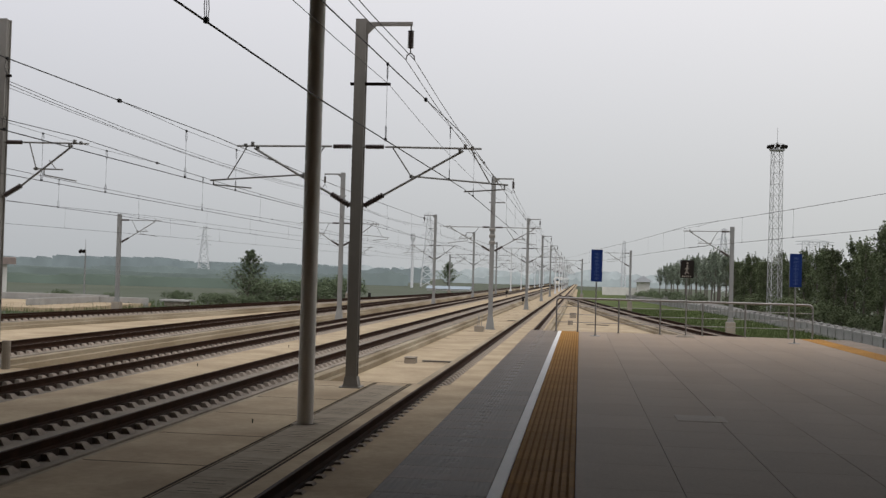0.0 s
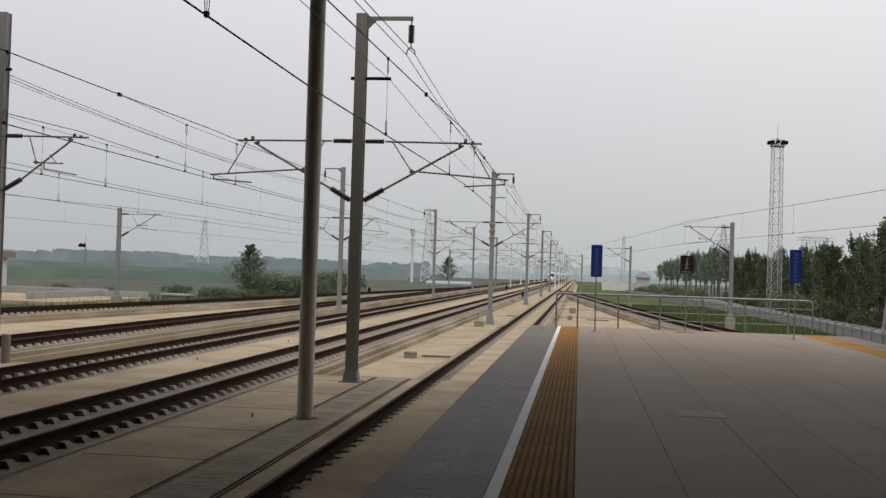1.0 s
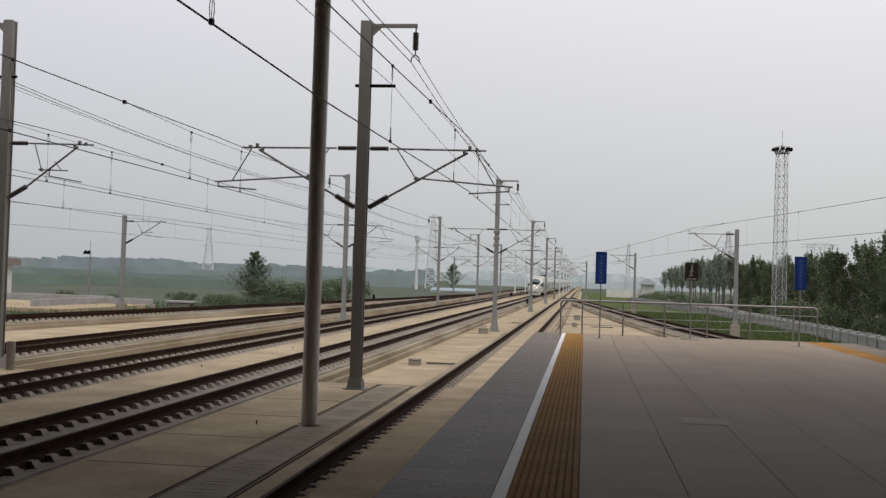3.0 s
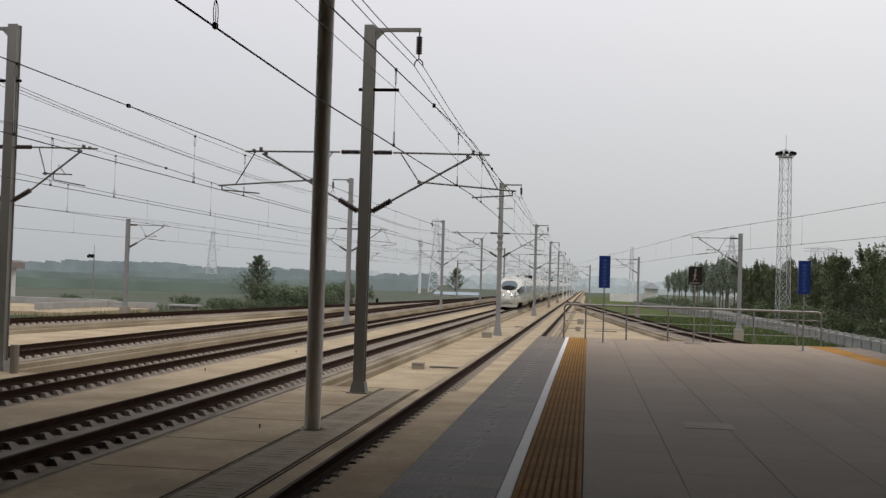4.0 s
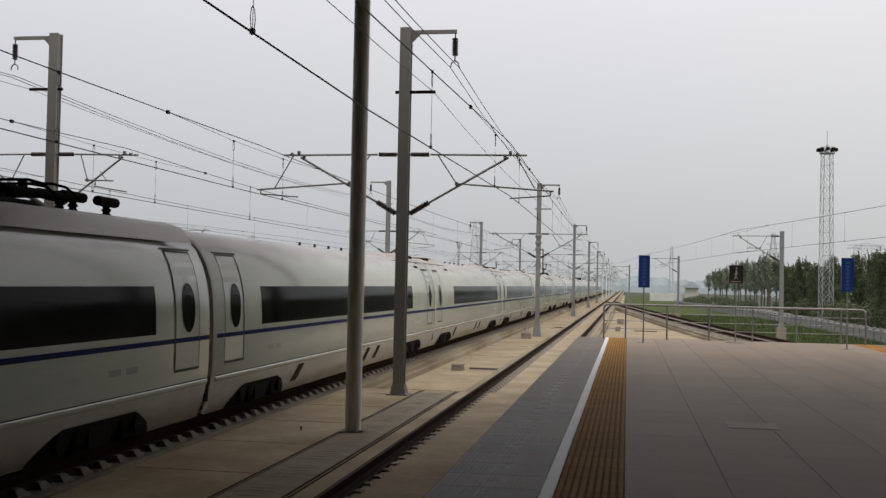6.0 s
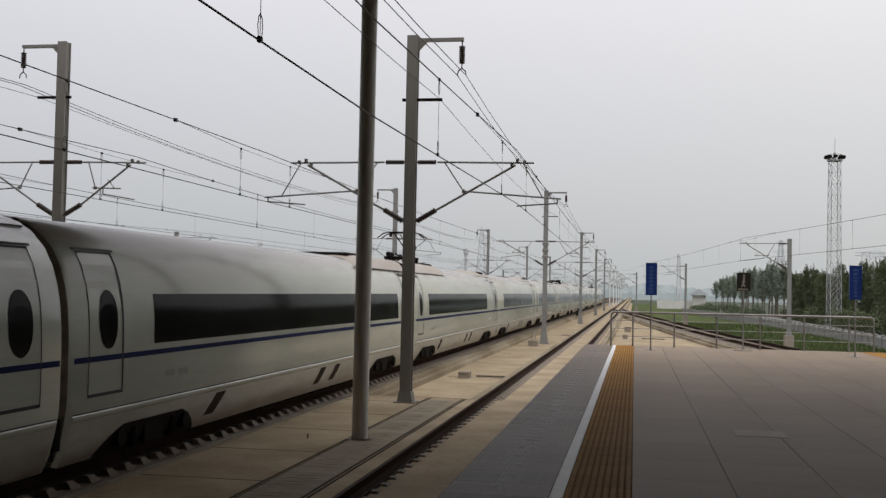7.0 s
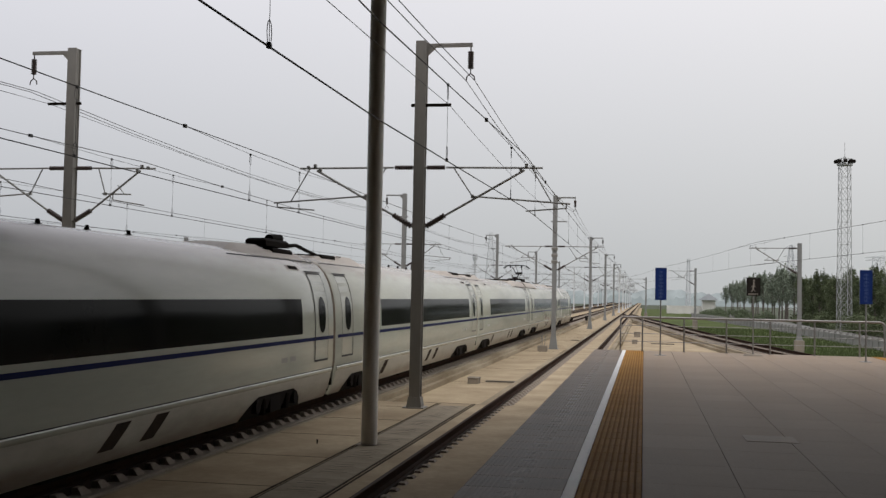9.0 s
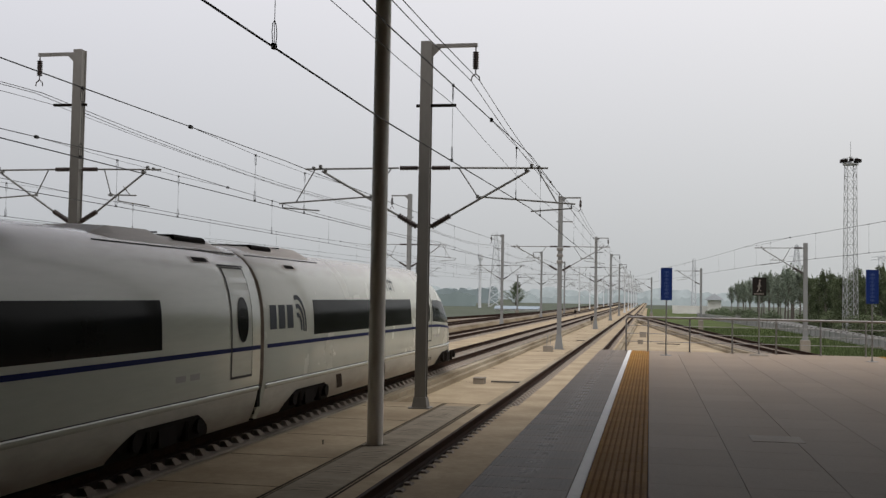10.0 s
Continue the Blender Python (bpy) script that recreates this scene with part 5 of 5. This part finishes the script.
def tree(h, seed, leaf, spread=1.5, low=0.22, leaves=46, label="leafy green poplar standing among its row", conical=False, size=0.2, group="trees beside the railway"):
    rnd = random.Random(seed)
    t = thing("tree", label, "tree", group)
    g = Geo()
    bend = [(0, 0, 0)]
    for k in range(1, 7):
        bend.append((bend[-1][0] + rnd.uniform(-0.1, 0.1), bend[-1][1] + rnd.uniform(-0.1, 0.1), h * 0.92 * k / 6))
    r0 = 0.016 * h + 0.03
    for k in range(6):
        g.tube(bend[k], bend[k + 1], r0 * (1 - k / 6.5), 7, r0 * (1 - (k + 1) / 6.5), caps=False)
    crown = Geo()
    n = int(h * (12 if conical else 4.2))
    for i in range(n):
        u = low + (1 - low) * (i + rnd.random()) / n
        z = u * h * 0.95
        k = min(int(z / (h * 0.92) * 6), 5)
        base = Vector(bend[k]).lerp(Vector(bend[k + 1]), min(1, z / (h * 0.92) * 6 - k))
        a = rnd.uniform(0, 2 * math.pi)
        form = (1 - u) ** 1.0 * 1.25 + 0.03 if conical else (math.sin(math.pi * min(1, (u - low) / (1 - low) * 0.82 + 0.16)) ** 0.7)
        reach = spread * form * rnd.uniform(0.5 if conical else 0.3, 1.1) + 0.15
        tip = base + Vector((math.cos(a) * reach, math.sin(a) * reach, reach * (1.2 if not conical else 0.8)))
        g.tube(base, tip, 0.03, 4, 0.012, caps=False)
        for q, m in ((0.35, 0.4), (0.6, 0.5), (0.85, 0.5), (1.05, 0.35)) if conical else ((0.6, 0.7), (1.0, 1.0)):
            clump(crown, base.lerp(tip, q), (0.16 + 0.09 * reach) if conical else (0.2 + 0.2 * reach), int(leaves * m), rnd, size, 1.25 if conical else 1.7)
    if not conical:                                  # loose young shoots that stand clear of the crown
        for i in range(14):
            a, u = rnd.uniform(0, 2 * math.pi), rnd.uniform(0.6, 0.98)
            q = spread * rnd.uniform(0.1, 0.9) * (1.25 - u)
            foot = Vector((math.cos(a) * q, math.sin(a) * q, u * h))
            tip = foot + Vector((math.cos(a) * 0.3, math.sin(a) * 0.3, rnd.uniform(0.7, 1.5)))
            g.tube(foot, tip, 0.02, 4, 0.008, caps=False)
            for k in range(4):
                clump(crown, foot.lerp(tip, 0.3 + 0.24 * k), 0.2 - 0.03 * k, 9, rnd, size, 1.3)
    g.ob("trunk", BARK, t)
    crown.ob("crown", leaf, t)
    return t


def plant(protos, places, seed):
    rnd = random.Random(seed)
    used = set()
    for x, y, z, k in places:
        i = rnd.randrange(len(protos))
        m = pose(x, y, z, 0, 0, rnd.uniform(0, 360)) @ Matrix.Diagonal((k, k, k * rnd.uniform(0.92, 1.08), 1))
        if i not in used:
            used.add(i)
            protos[i].matrix_world = m
        else:
            c = copy_thing(protos[i], Matrix())
            c.matrix_world = m
    for i, p in enumerate(protos):
        if i not in used:
            for o in (*p.children_recursive, p):
                bpy.data.objects.remove(o)


rnd = random.Random(4)
tall = [tree(9.4, 10 + i, LEAF, 1.5, 0.16, 58, size=0.12) for i in range(4)]
spots = []
for i in range(30):                                   # dense belt behind the road, nearest first
    y = 84 + i * 4.3
    spots.append((28.0 + rnd.uniform(-1.2, 1.6), y + rnd.uniform(-1.2, 1.2), -1.4, (1.06 if y < 112 else 0.86) * rnd.uniform(0.86, 1.1)))
for i in range(22):
    y = 92 + i * 7.0
    spots.append((33.0 + rnd.uniform(-1.5, 3.0), y + rnd.uniform(-2, 2), -1.4, (1.12 if y < 125 else 0.92) * rnd.uniform(0.85, 1.12)))
for i in range(9):
    spots.append((30 + rnd.uniform(-2, 6), 66 + i * 4.5, -1.4, rnd.uniform(1.0, 1.2)))
for i in range(26):
    spots.append((38.5 + rnd.uniform(-2.5, 5.0), 78 + i * 6.0, -1.4, rnd.uniform(0.66, 0.84)))
plant(tall, spots, 2)
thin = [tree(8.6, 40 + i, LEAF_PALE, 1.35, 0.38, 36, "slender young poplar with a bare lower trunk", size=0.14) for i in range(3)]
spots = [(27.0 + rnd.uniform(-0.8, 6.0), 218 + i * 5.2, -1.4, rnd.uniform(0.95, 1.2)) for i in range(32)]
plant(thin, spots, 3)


def bush(h, seed, leaf, label="low dark green bush in the verge"):
    rnd = random.Random(seed)
    t = thing("bush", label, "bush", "bushes")
    g, crown = Geo(), Geo()
    for i in range(9):
        a, reach = rnd.uniform(0, 6.28), rnd.uniform(0.2, 1.0) * h
        tip = (math.cos(a) * reach, math.sin(a) * reach, h * rnd.uniform(0.35, 0.85))
        g.tube((0, 0, 0), tip, 0.03, 4, 0.012, caps=False)
        clump(crown, tip, h * 0.42, 120, rnd, 0.11)
    g.ob("stem", BARK, t)
    crown.ob("crown", leaf, t)
    return t


low = [bush(1.7, 70 + i, LEAF) for i in range(3)]
spots = [(26.2 + rnd.uniform(0, 2.5), 68 + i * 2.9, -1.4, rnd.uniform(0.8, 1.5)) for i in range(46)]
plant(low, spots, 5)
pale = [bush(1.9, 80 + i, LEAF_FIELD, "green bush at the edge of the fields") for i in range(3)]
spots = [(-42.0 + rnd.uniform(-4, 3), 126 + rnd.uniform(-3, 10), -1.4, rnd.uniform(0.45, 0.8)) for i in range(14)]
spots += [(-37.5 - rnd.uniform(0, 9) - i * 0.1, 150 + i * 2.3, -1.4, rnd.uniform(0.9, 1.7)) for i in range(26)]
spots += [(-50 - rnd.uniform(0, 16), 124 + rnd.uniform(0, 40), -1.4, rnd.uniform(0.3, 0.7)) for i in range(16)]
spots += [(12 + rnd.uniform(0, 12), 215 + rnd.uniform(0, 60), -1.4, rnd.uniform(0.7, 1.2)) for i in range(18)]
plant(pale, spots, 6)
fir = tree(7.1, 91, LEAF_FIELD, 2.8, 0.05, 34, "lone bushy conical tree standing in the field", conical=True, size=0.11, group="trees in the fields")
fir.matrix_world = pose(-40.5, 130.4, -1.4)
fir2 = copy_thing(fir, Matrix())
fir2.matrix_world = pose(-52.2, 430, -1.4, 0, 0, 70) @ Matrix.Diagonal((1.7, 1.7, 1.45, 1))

# ---- far things ----
TOWER_STEEL = mat("tower_steel", (0.46, 0.47, 0.47), 0.6, 0.2, vary=0.15)


def lattice(name, label, x, y, h, half0, half1, panels, r, material, arms=(), cap=None, base=-1.4):
    t = thing(name, label, "tower", "lattice towers", m=pose(x, y, base, 0, 0, 12))
    g = Geo()
    corner = lambda k, i: (math.copysign(half0 + (half1 - half0) * k, (-1, 1, 1, -1)[i]), math.copysign(half0 + (half1 - half0) * k, (-1, -1, 1, 1)[i]), h * k)
    for i in range(4):
        g = Geo()
        g.tube(corner(0, i), corner(1, i), r * 1.5, 5)
        g.ob("leg", material, t)
    g = Geo()
    for j in range(panels):
        for i in range(4):
            a, b = j / panels, (j + 1) / panels
            g.tube(corner(a, i), corner(b, (i + 1) % 4), r, 4)
            g.tube(corner(a, (i + 1) % 4), corner(b, i), r, 4)
            g.tube(corner(b, i), corner(b, (i + 1) % 4), r, 4)
    tagged(g.ob("bracing", material, t), kind="stuff")
    for z, w in arms:
        g = Geo()
        for s in (-1, 1):
            g.tube((0, 0, z), (s * w, 0, z), r * 1.3, 4)
            g.tube((0, 0, z + 0.09 * h * 0.5), (s * w, 0, z), r, 4)
        g.ob("cross_arm", material, t)
    return t


t = lattice("floodlight_tower", "tall slim grey lattice floodlight tower with lamps on top", 39.6, 230, 32.0, 1.15, 0.9, 15, 0.042, TOWER_STEEL)
t.matrix_world = pose(25.45, 148, -1.4, 0, 0, 12) @ Matrix.Diagonal((0.645, 0.645, 0.69, 1))
g = Geo()
g.tube((0, 0, 32.0), (0, 0, 32.25), 1.5, 16)
g.ob("platform", TOWER_STEEL, t)
g = Geo()
for i in range(16):
    a, b = 2 * math.pi * i / 16, 2 * math.pi * (i + 1) / 16
    g.tube((1.5 * math.cos(a), 1.5 * math.sin(a), 33.2), (1.5 * math.cos(b), 1.5 * math.sin(b), 33.2), 0.05, 5)
    g.tube((1.5 * math.cos(a), 1.5 * math.sin(a), 32.2), (1.5 * math.cos(a), 1.5 * math.sin(a), 33.2), 0.04, 5)
g.ob("railing", TOWER_STEEL, t)
for i in range(10):
    a = 2 * math.pi * i / 10
    g = Geo()
    x, y = 1.75 * math.cos(a), 1.75 * math.sin(a)
    g.box(x - 0.3, x + 0.3, y - 0.3, y + 0.3, 32.5, 33.05, 0.1)
    g.ob("floodlight", UNDER, t, "dark floodlight")
g = Geo()
g.tube((0, 0, 32.2), (0, 0, 33.6), 0.3, 8)
g.tube((0, 0, 33.6), (0, 0, 36.4), 0.05, 6)
g.ob("lightning_rod", TOWER_STEEL, t)
# pylons and water tower: no haze in the air, their steel is paled instead
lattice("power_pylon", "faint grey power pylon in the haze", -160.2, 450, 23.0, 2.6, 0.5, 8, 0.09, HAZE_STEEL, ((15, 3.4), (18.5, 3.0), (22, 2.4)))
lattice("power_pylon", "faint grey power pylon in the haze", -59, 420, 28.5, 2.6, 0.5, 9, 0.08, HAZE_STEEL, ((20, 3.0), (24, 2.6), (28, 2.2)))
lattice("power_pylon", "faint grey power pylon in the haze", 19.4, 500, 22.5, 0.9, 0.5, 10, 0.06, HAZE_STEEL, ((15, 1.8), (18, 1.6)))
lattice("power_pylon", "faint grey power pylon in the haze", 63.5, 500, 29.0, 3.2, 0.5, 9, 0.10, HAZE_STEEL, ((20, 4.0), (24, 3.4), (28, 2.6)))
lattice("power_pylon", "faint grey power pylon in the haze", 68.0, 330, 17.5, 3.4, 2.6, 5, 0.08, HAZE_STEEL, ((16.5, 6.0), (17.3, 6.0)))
t = thing("water_tower", "pale slender water tower with a wider head in the haze", "tower", m=pose(-58.9, 380, -1.4))
g = Geo()
g.tube((0, 0, 0), (0, 0, 16.5), 0.55, 14, 0.5)
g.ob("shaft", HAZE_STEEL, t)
g = Geo()
g.tube((0, 0, 16.5), (0, 0, 17.6), 0.6, 14, 0.95)
g.tube((0, 0, 17.6), (0, 0, 19.0), 0.95, 14, 0.85)
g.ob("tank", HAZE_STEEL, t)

# low white balustrade along the road
f = thing("balustrade", "low pale concrete balustrade along the service road", "fence", m=pose(0, 0, -0.95))
ys = [60 + 2.6 * i for i in range(68)]
fence_x = lambda y: float(np.interp(y, [60, 100, 150, 235], [18.7, 18.9, 16.9, 9.8]))
FENCE = mat("weathered_fence_concrete", (0.34, 0.335, 0.32), 0.85, vary=0.25, size=0.8)
g = Geo()
g.box(-0.12, 0.12, -0.12, 0.12, -0.5, 0.96)
g.box(-0.16, 0.16, -0.16, 0.16, 0.96, 1.04, 0.03)
shared = None
for y in ys:
    m = pose(fence_x(y), y, 0)
    if shared is None:
        shared = g.ob("post", FENCE, f)
        shared.matrix_local = m
    else:
        share(shared, "post", f, m)
for y, y2 in zip(ys, ys[1:]):
    g = Geo()
    a, b = fence_x(y), fence_x(y2)
    for lo, hi, w in ((-0.5, 0.70, 0.04), (-0.5, 0.02, 0.08), (0.70, 0.84, 0.10)):
        g.add([(a - w, y, lo), (a + w, y, lo), (b + w, y2, lo), (b - w, y2, lo), (a - w, y, hi), (a + w, y, hi), (b + w, y2, hi), (b - w, y2, hi)],
              [(3, 2, 1, 0), (4, 5, 6, 7), (0, 1, 5, 4), (1, 2, 6, 5), (2, 3, 7, 6), (3, 0, 4, 7)])
    g.ob("panel", FENCE, f)

# small white house, far beyond the left tracks
h = thing("house", "small white building with a flat brown roof and a blue door", "house", m=pose(-75.6, 119.0, -1.3))
g = Geo()
g.box(-8, 6.3, 0, 6, 0, 4.2)
g.ob("wall", WHITEWASH, h)
g = Geo()
g.box(-8.6, 7.1, -0.9, 6.6, 4.2, 5.1, 0.1)
g.ob("roof", mat("brown_roof_edge", (0.26, 0.21, 0.19), 0.8, vary=0.2), h, "brown flat roof slab")
for x in (-4.0, 3.9, 6.2):
    g = Geo()
    g.box(x - 0.22, x + 0.22, -0.75, -0.3, 0, 4.2)
    g.ob("pillar", WHITEWASH, h)
g = Geo()
g.box(1.9, 3.1, -0.06, 0.0, 0.15, 2.9)
d = g.ob("door", BLUE_DOOR, h, "faded blue double door")
g = Geo()
g.box(2.48, 2.52, -0.075, -0.06, 0.2, 2.85)
g.ob("door_joint", JOINT, d)
g = Geo()
g.box(-3.0, -0.6, -0.05, 0.0, 1.2, 2.7)
g.ob("window", GLASS, h)
g = Geo()
g.box(-90, -48, 96, 118, -1.6, -1.05)
tagged(g.ob("yard", CONCRETE), "pale concrete yard before the white building", "yard", kind="structure")
g = Geo()
g.box(-53.4, -53.1, 100, 116, -1.4, -0.35, 0.05)
g.box(-53.1, -47.5, 115.7, 116, -1.4, -0.4, 0.05)
g.box(-75.0, -53.4, 118.6, 118.9, -1.4, -0.3, 0.05)
tagged(g.ob("low_wall", FENCE), "low pale wall round the concrete yard", "wall", kind="structure")
lp = thing("yard_lamp", "grey lamp pole with two small floodlights", "street lamp", m=pose(-68.5, 144.3, -1.4))
g = Geo()
g.tube((0, 0, 0), (0, 0, 6.4), 0.14, 10, 0.08)
g.tube((0, 0, 6.4), (0, 0, 8.0), 0.03, 6)
g.ob("pole", GALV, lp)
for s in (-0.75, -0.25):
    g = Geo()
    g.tube((s, -0.2, 6.3), (s, 0.25, 6.5), 0.22, 10)
    g.ob("floodlight", UNDER, lp)
g = Geo()
g.tube((-0.9, 0, 6.2), (0.1, 0, 6.2), 0.04, 6)
g.ob("arm", GALV, lp)
s = thing("hut", "tiny low hut with a pale flat roof in the grass", "hut", m=pose(-46.3, 121.5, -1.4))
g = Geo()
g.box(-1.2, 1.2, -0.8, 0.8, 0, 0.55)
g.ob("wall", CONCRETE_GREY, s)
g = Geo()
g.box(-1.7, 1.7, -1.1, 1.1, 0.55, 0.75, 0.05)
g.ob("roof", FENCE, s)
s = thing("shed", "long low shed with a pale blue sheet roof", "shed", m=pose(-39.5, 330, -1.4))
g = Geo()
g.box(-6.5, 6.5, -3, 3, 0, 0.55)
g.ob("wall", WHITEWASH, s)
g = Geo()
g.add([(-6.8, -3.4, 0.5), (6.8, -3.4, 0.5), (6.8, 0, 1.35), (-6.8, 0, 1.35), (6.8, 3.4, 0.5), (-6.8, 3.4, 0.5)], [(0, 1, 2, 3), (3, 2, 4, 5), (1, 4, 2), (0, 3, 5)])
g.ob("roof", BLUE_ROOF, s)
s = thing("pavilion", "white gate building with a dark hipped roof", "house", m=pose(17.0, 300, -1.4))
g = Geo()
g.box(-1.7, 1.7, -1.5, 1.5, 0, 4.3)
g.ob("wall", WHITEWASH, s)
g = Geo()
g.add([(-2.6, -2.6, 4.2), (2.6, -2.6, 4.2), (2.6, 2.6, 4.2), (-2.6, 2.6, 4.2), (0, 0, 6.0)], [(0, 1, 4), (1, 2, 4), (2, 3, 4), (3, 0, 4), (3, 2, 1, 0)])
g.ob("roof", DARK_ROOF, s)
g = Geo()
g.box(-11, -1.8, -0.3, 0.0, 0, 2.6)
g.ob("boundary_wall", WHITEWASH, s, "long pale boundary wall")


# woods round the horizon: glowing strips with haze painted into their colour
def woods(name, x0, x1, y, top, rough, colour, seed, step=2.5, label=""):
    rnd = random.Random(seed)
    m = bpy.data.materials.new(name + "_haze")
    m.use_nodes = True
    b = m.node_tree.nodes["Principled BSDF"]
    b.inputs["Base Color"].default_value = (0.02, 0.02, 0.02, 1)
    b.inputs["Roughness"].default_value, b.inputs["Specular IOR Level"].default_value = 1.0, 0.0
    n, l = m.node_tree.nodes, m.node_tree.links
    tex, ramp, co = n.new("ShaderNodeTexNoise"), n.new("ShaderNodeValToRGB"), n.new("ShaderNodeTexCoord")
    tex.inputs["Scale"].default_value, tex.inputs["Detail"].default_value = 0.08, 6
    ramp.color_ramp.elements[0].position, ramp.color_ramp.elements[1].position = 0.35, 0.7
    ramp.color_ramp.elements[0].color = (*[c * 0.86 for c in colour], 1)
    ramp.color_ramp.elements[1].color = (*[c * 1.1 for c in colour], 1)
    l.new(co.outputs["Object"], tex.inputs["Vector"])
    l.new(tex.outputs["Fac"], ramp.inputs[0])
    # emission gives the hazed tone, whatever light falls on the strip
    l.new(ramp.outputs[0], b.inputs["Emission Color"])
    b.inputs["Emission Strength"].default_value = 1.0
    g = Geo()
    n_ = int((x1 - x0) / step)
    for i in range(n_ + 1):
        x = x0 + (x1 - x0) * i / n_
        h = top * (1 - rough * 0.5) + top * rough * (noise.noise((x * 0.02, seed, 0)) + 0.5 * noise.noise((x * 0.15, seed, 3)) + 0.9 * rnd.uniform(-0.5, 0.5))
        g.v += [(x, y + 0.0 * abs(x), -1.6), (x, y, h), (x, y + 12, h * 0.98), (x, y + 12, -1.6)]
    g.f = [(4 * i + j, 4 * i + 4 + j, 4 * i + 5 + j, 4 * i + 1 + j) for i in range(n_) for j in range(3)]
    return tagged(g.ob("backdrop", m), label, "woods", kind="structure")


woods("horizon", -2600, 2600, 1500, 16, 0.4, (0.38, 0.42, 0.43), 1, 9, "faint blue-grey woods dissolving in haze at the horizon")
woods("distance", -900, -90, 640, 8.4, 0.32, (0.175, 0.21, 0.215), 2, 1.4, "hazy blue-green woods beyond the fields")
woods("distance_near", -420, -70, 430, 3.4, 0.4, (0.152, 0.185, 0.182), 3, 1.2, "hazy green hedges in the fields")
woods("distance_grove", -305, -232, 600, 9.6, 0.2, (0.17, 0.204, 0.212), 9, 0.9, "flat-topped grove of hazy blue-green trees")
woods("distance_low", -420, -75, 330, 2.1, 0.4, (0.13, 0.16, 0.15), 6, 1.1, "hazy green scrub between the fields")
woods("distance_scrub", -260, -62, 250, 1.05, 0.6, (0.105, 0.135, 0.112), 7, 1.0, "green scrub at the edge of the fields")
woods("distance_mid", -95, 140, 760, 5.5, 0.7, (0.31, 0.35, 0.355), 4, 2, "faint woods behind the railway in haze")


# tall grass on the verges
def blades(name, n, area, h, seed, material):
    rnd = random.Random(seed)
    g = Geo()
    for _ in range(n):
        x, y, z = area(rnd)
        a, l = rnd.uniform(0, 6.28), h * rnd.uniform(0.5, 1.3)
        dx, dy = 0.03 * math.cos(a), 0.03 * math.sin(a)
        lx, ly = rnd.uniform(-0.35, 0.35) * l, rnd.uniform(-0.35, 0.35) * l
        g.add([(x - dx, y - dy, z), (x + dx, y + dy, z), (x + lx, y + ly, z + l)], [(0, 1, 2)])
    return tagged(g.ob(name, material), "rough green grass growing along the track", "grass", kind="stuff")


def right_verge(rnd):
    y = 40 + 110 * rnd.random() ** 1.6
    x0 = siding(y) + 2.4
    return x0 + (fence_x(max(y, 60)) - 0.4 - x0) * rnd.random() ** 1.3, y, -0.97


BLADE = mat("grass_blade", (0.095, 0.13, 0.05), 0.9, vary=0.4, size=0.3, fine=3, spec=0.03, bump=0, tint=(0.07, 0.09, 0.04))
blades("tall_grass", 26000, right_verge, 0.32, 8, BLADE)


def left_verge(rnd):
    y = 60 + 120 * rnd.random() ** 1.4
    return mirrored(siding(y)) - 2.6 - 26 * rnd.random() ** 1.5, y, -1.45


blades("tall_grass", 16000, left_verge, 0.55, 9, BLADE)


def motions():
    """The train runs towards the camera at steady speed and passes."""
    for car, s, turned in TRAIN:
        rows = []
        for t in (0, 2, 4, 6, 8, 10):
            y = 17.8 - SP * (t - 5.4) + s
            rows.append((t, pose(T2, y, 0, 0, 0, 180 if turned else 0)))
        walk(car, rows)


motions()
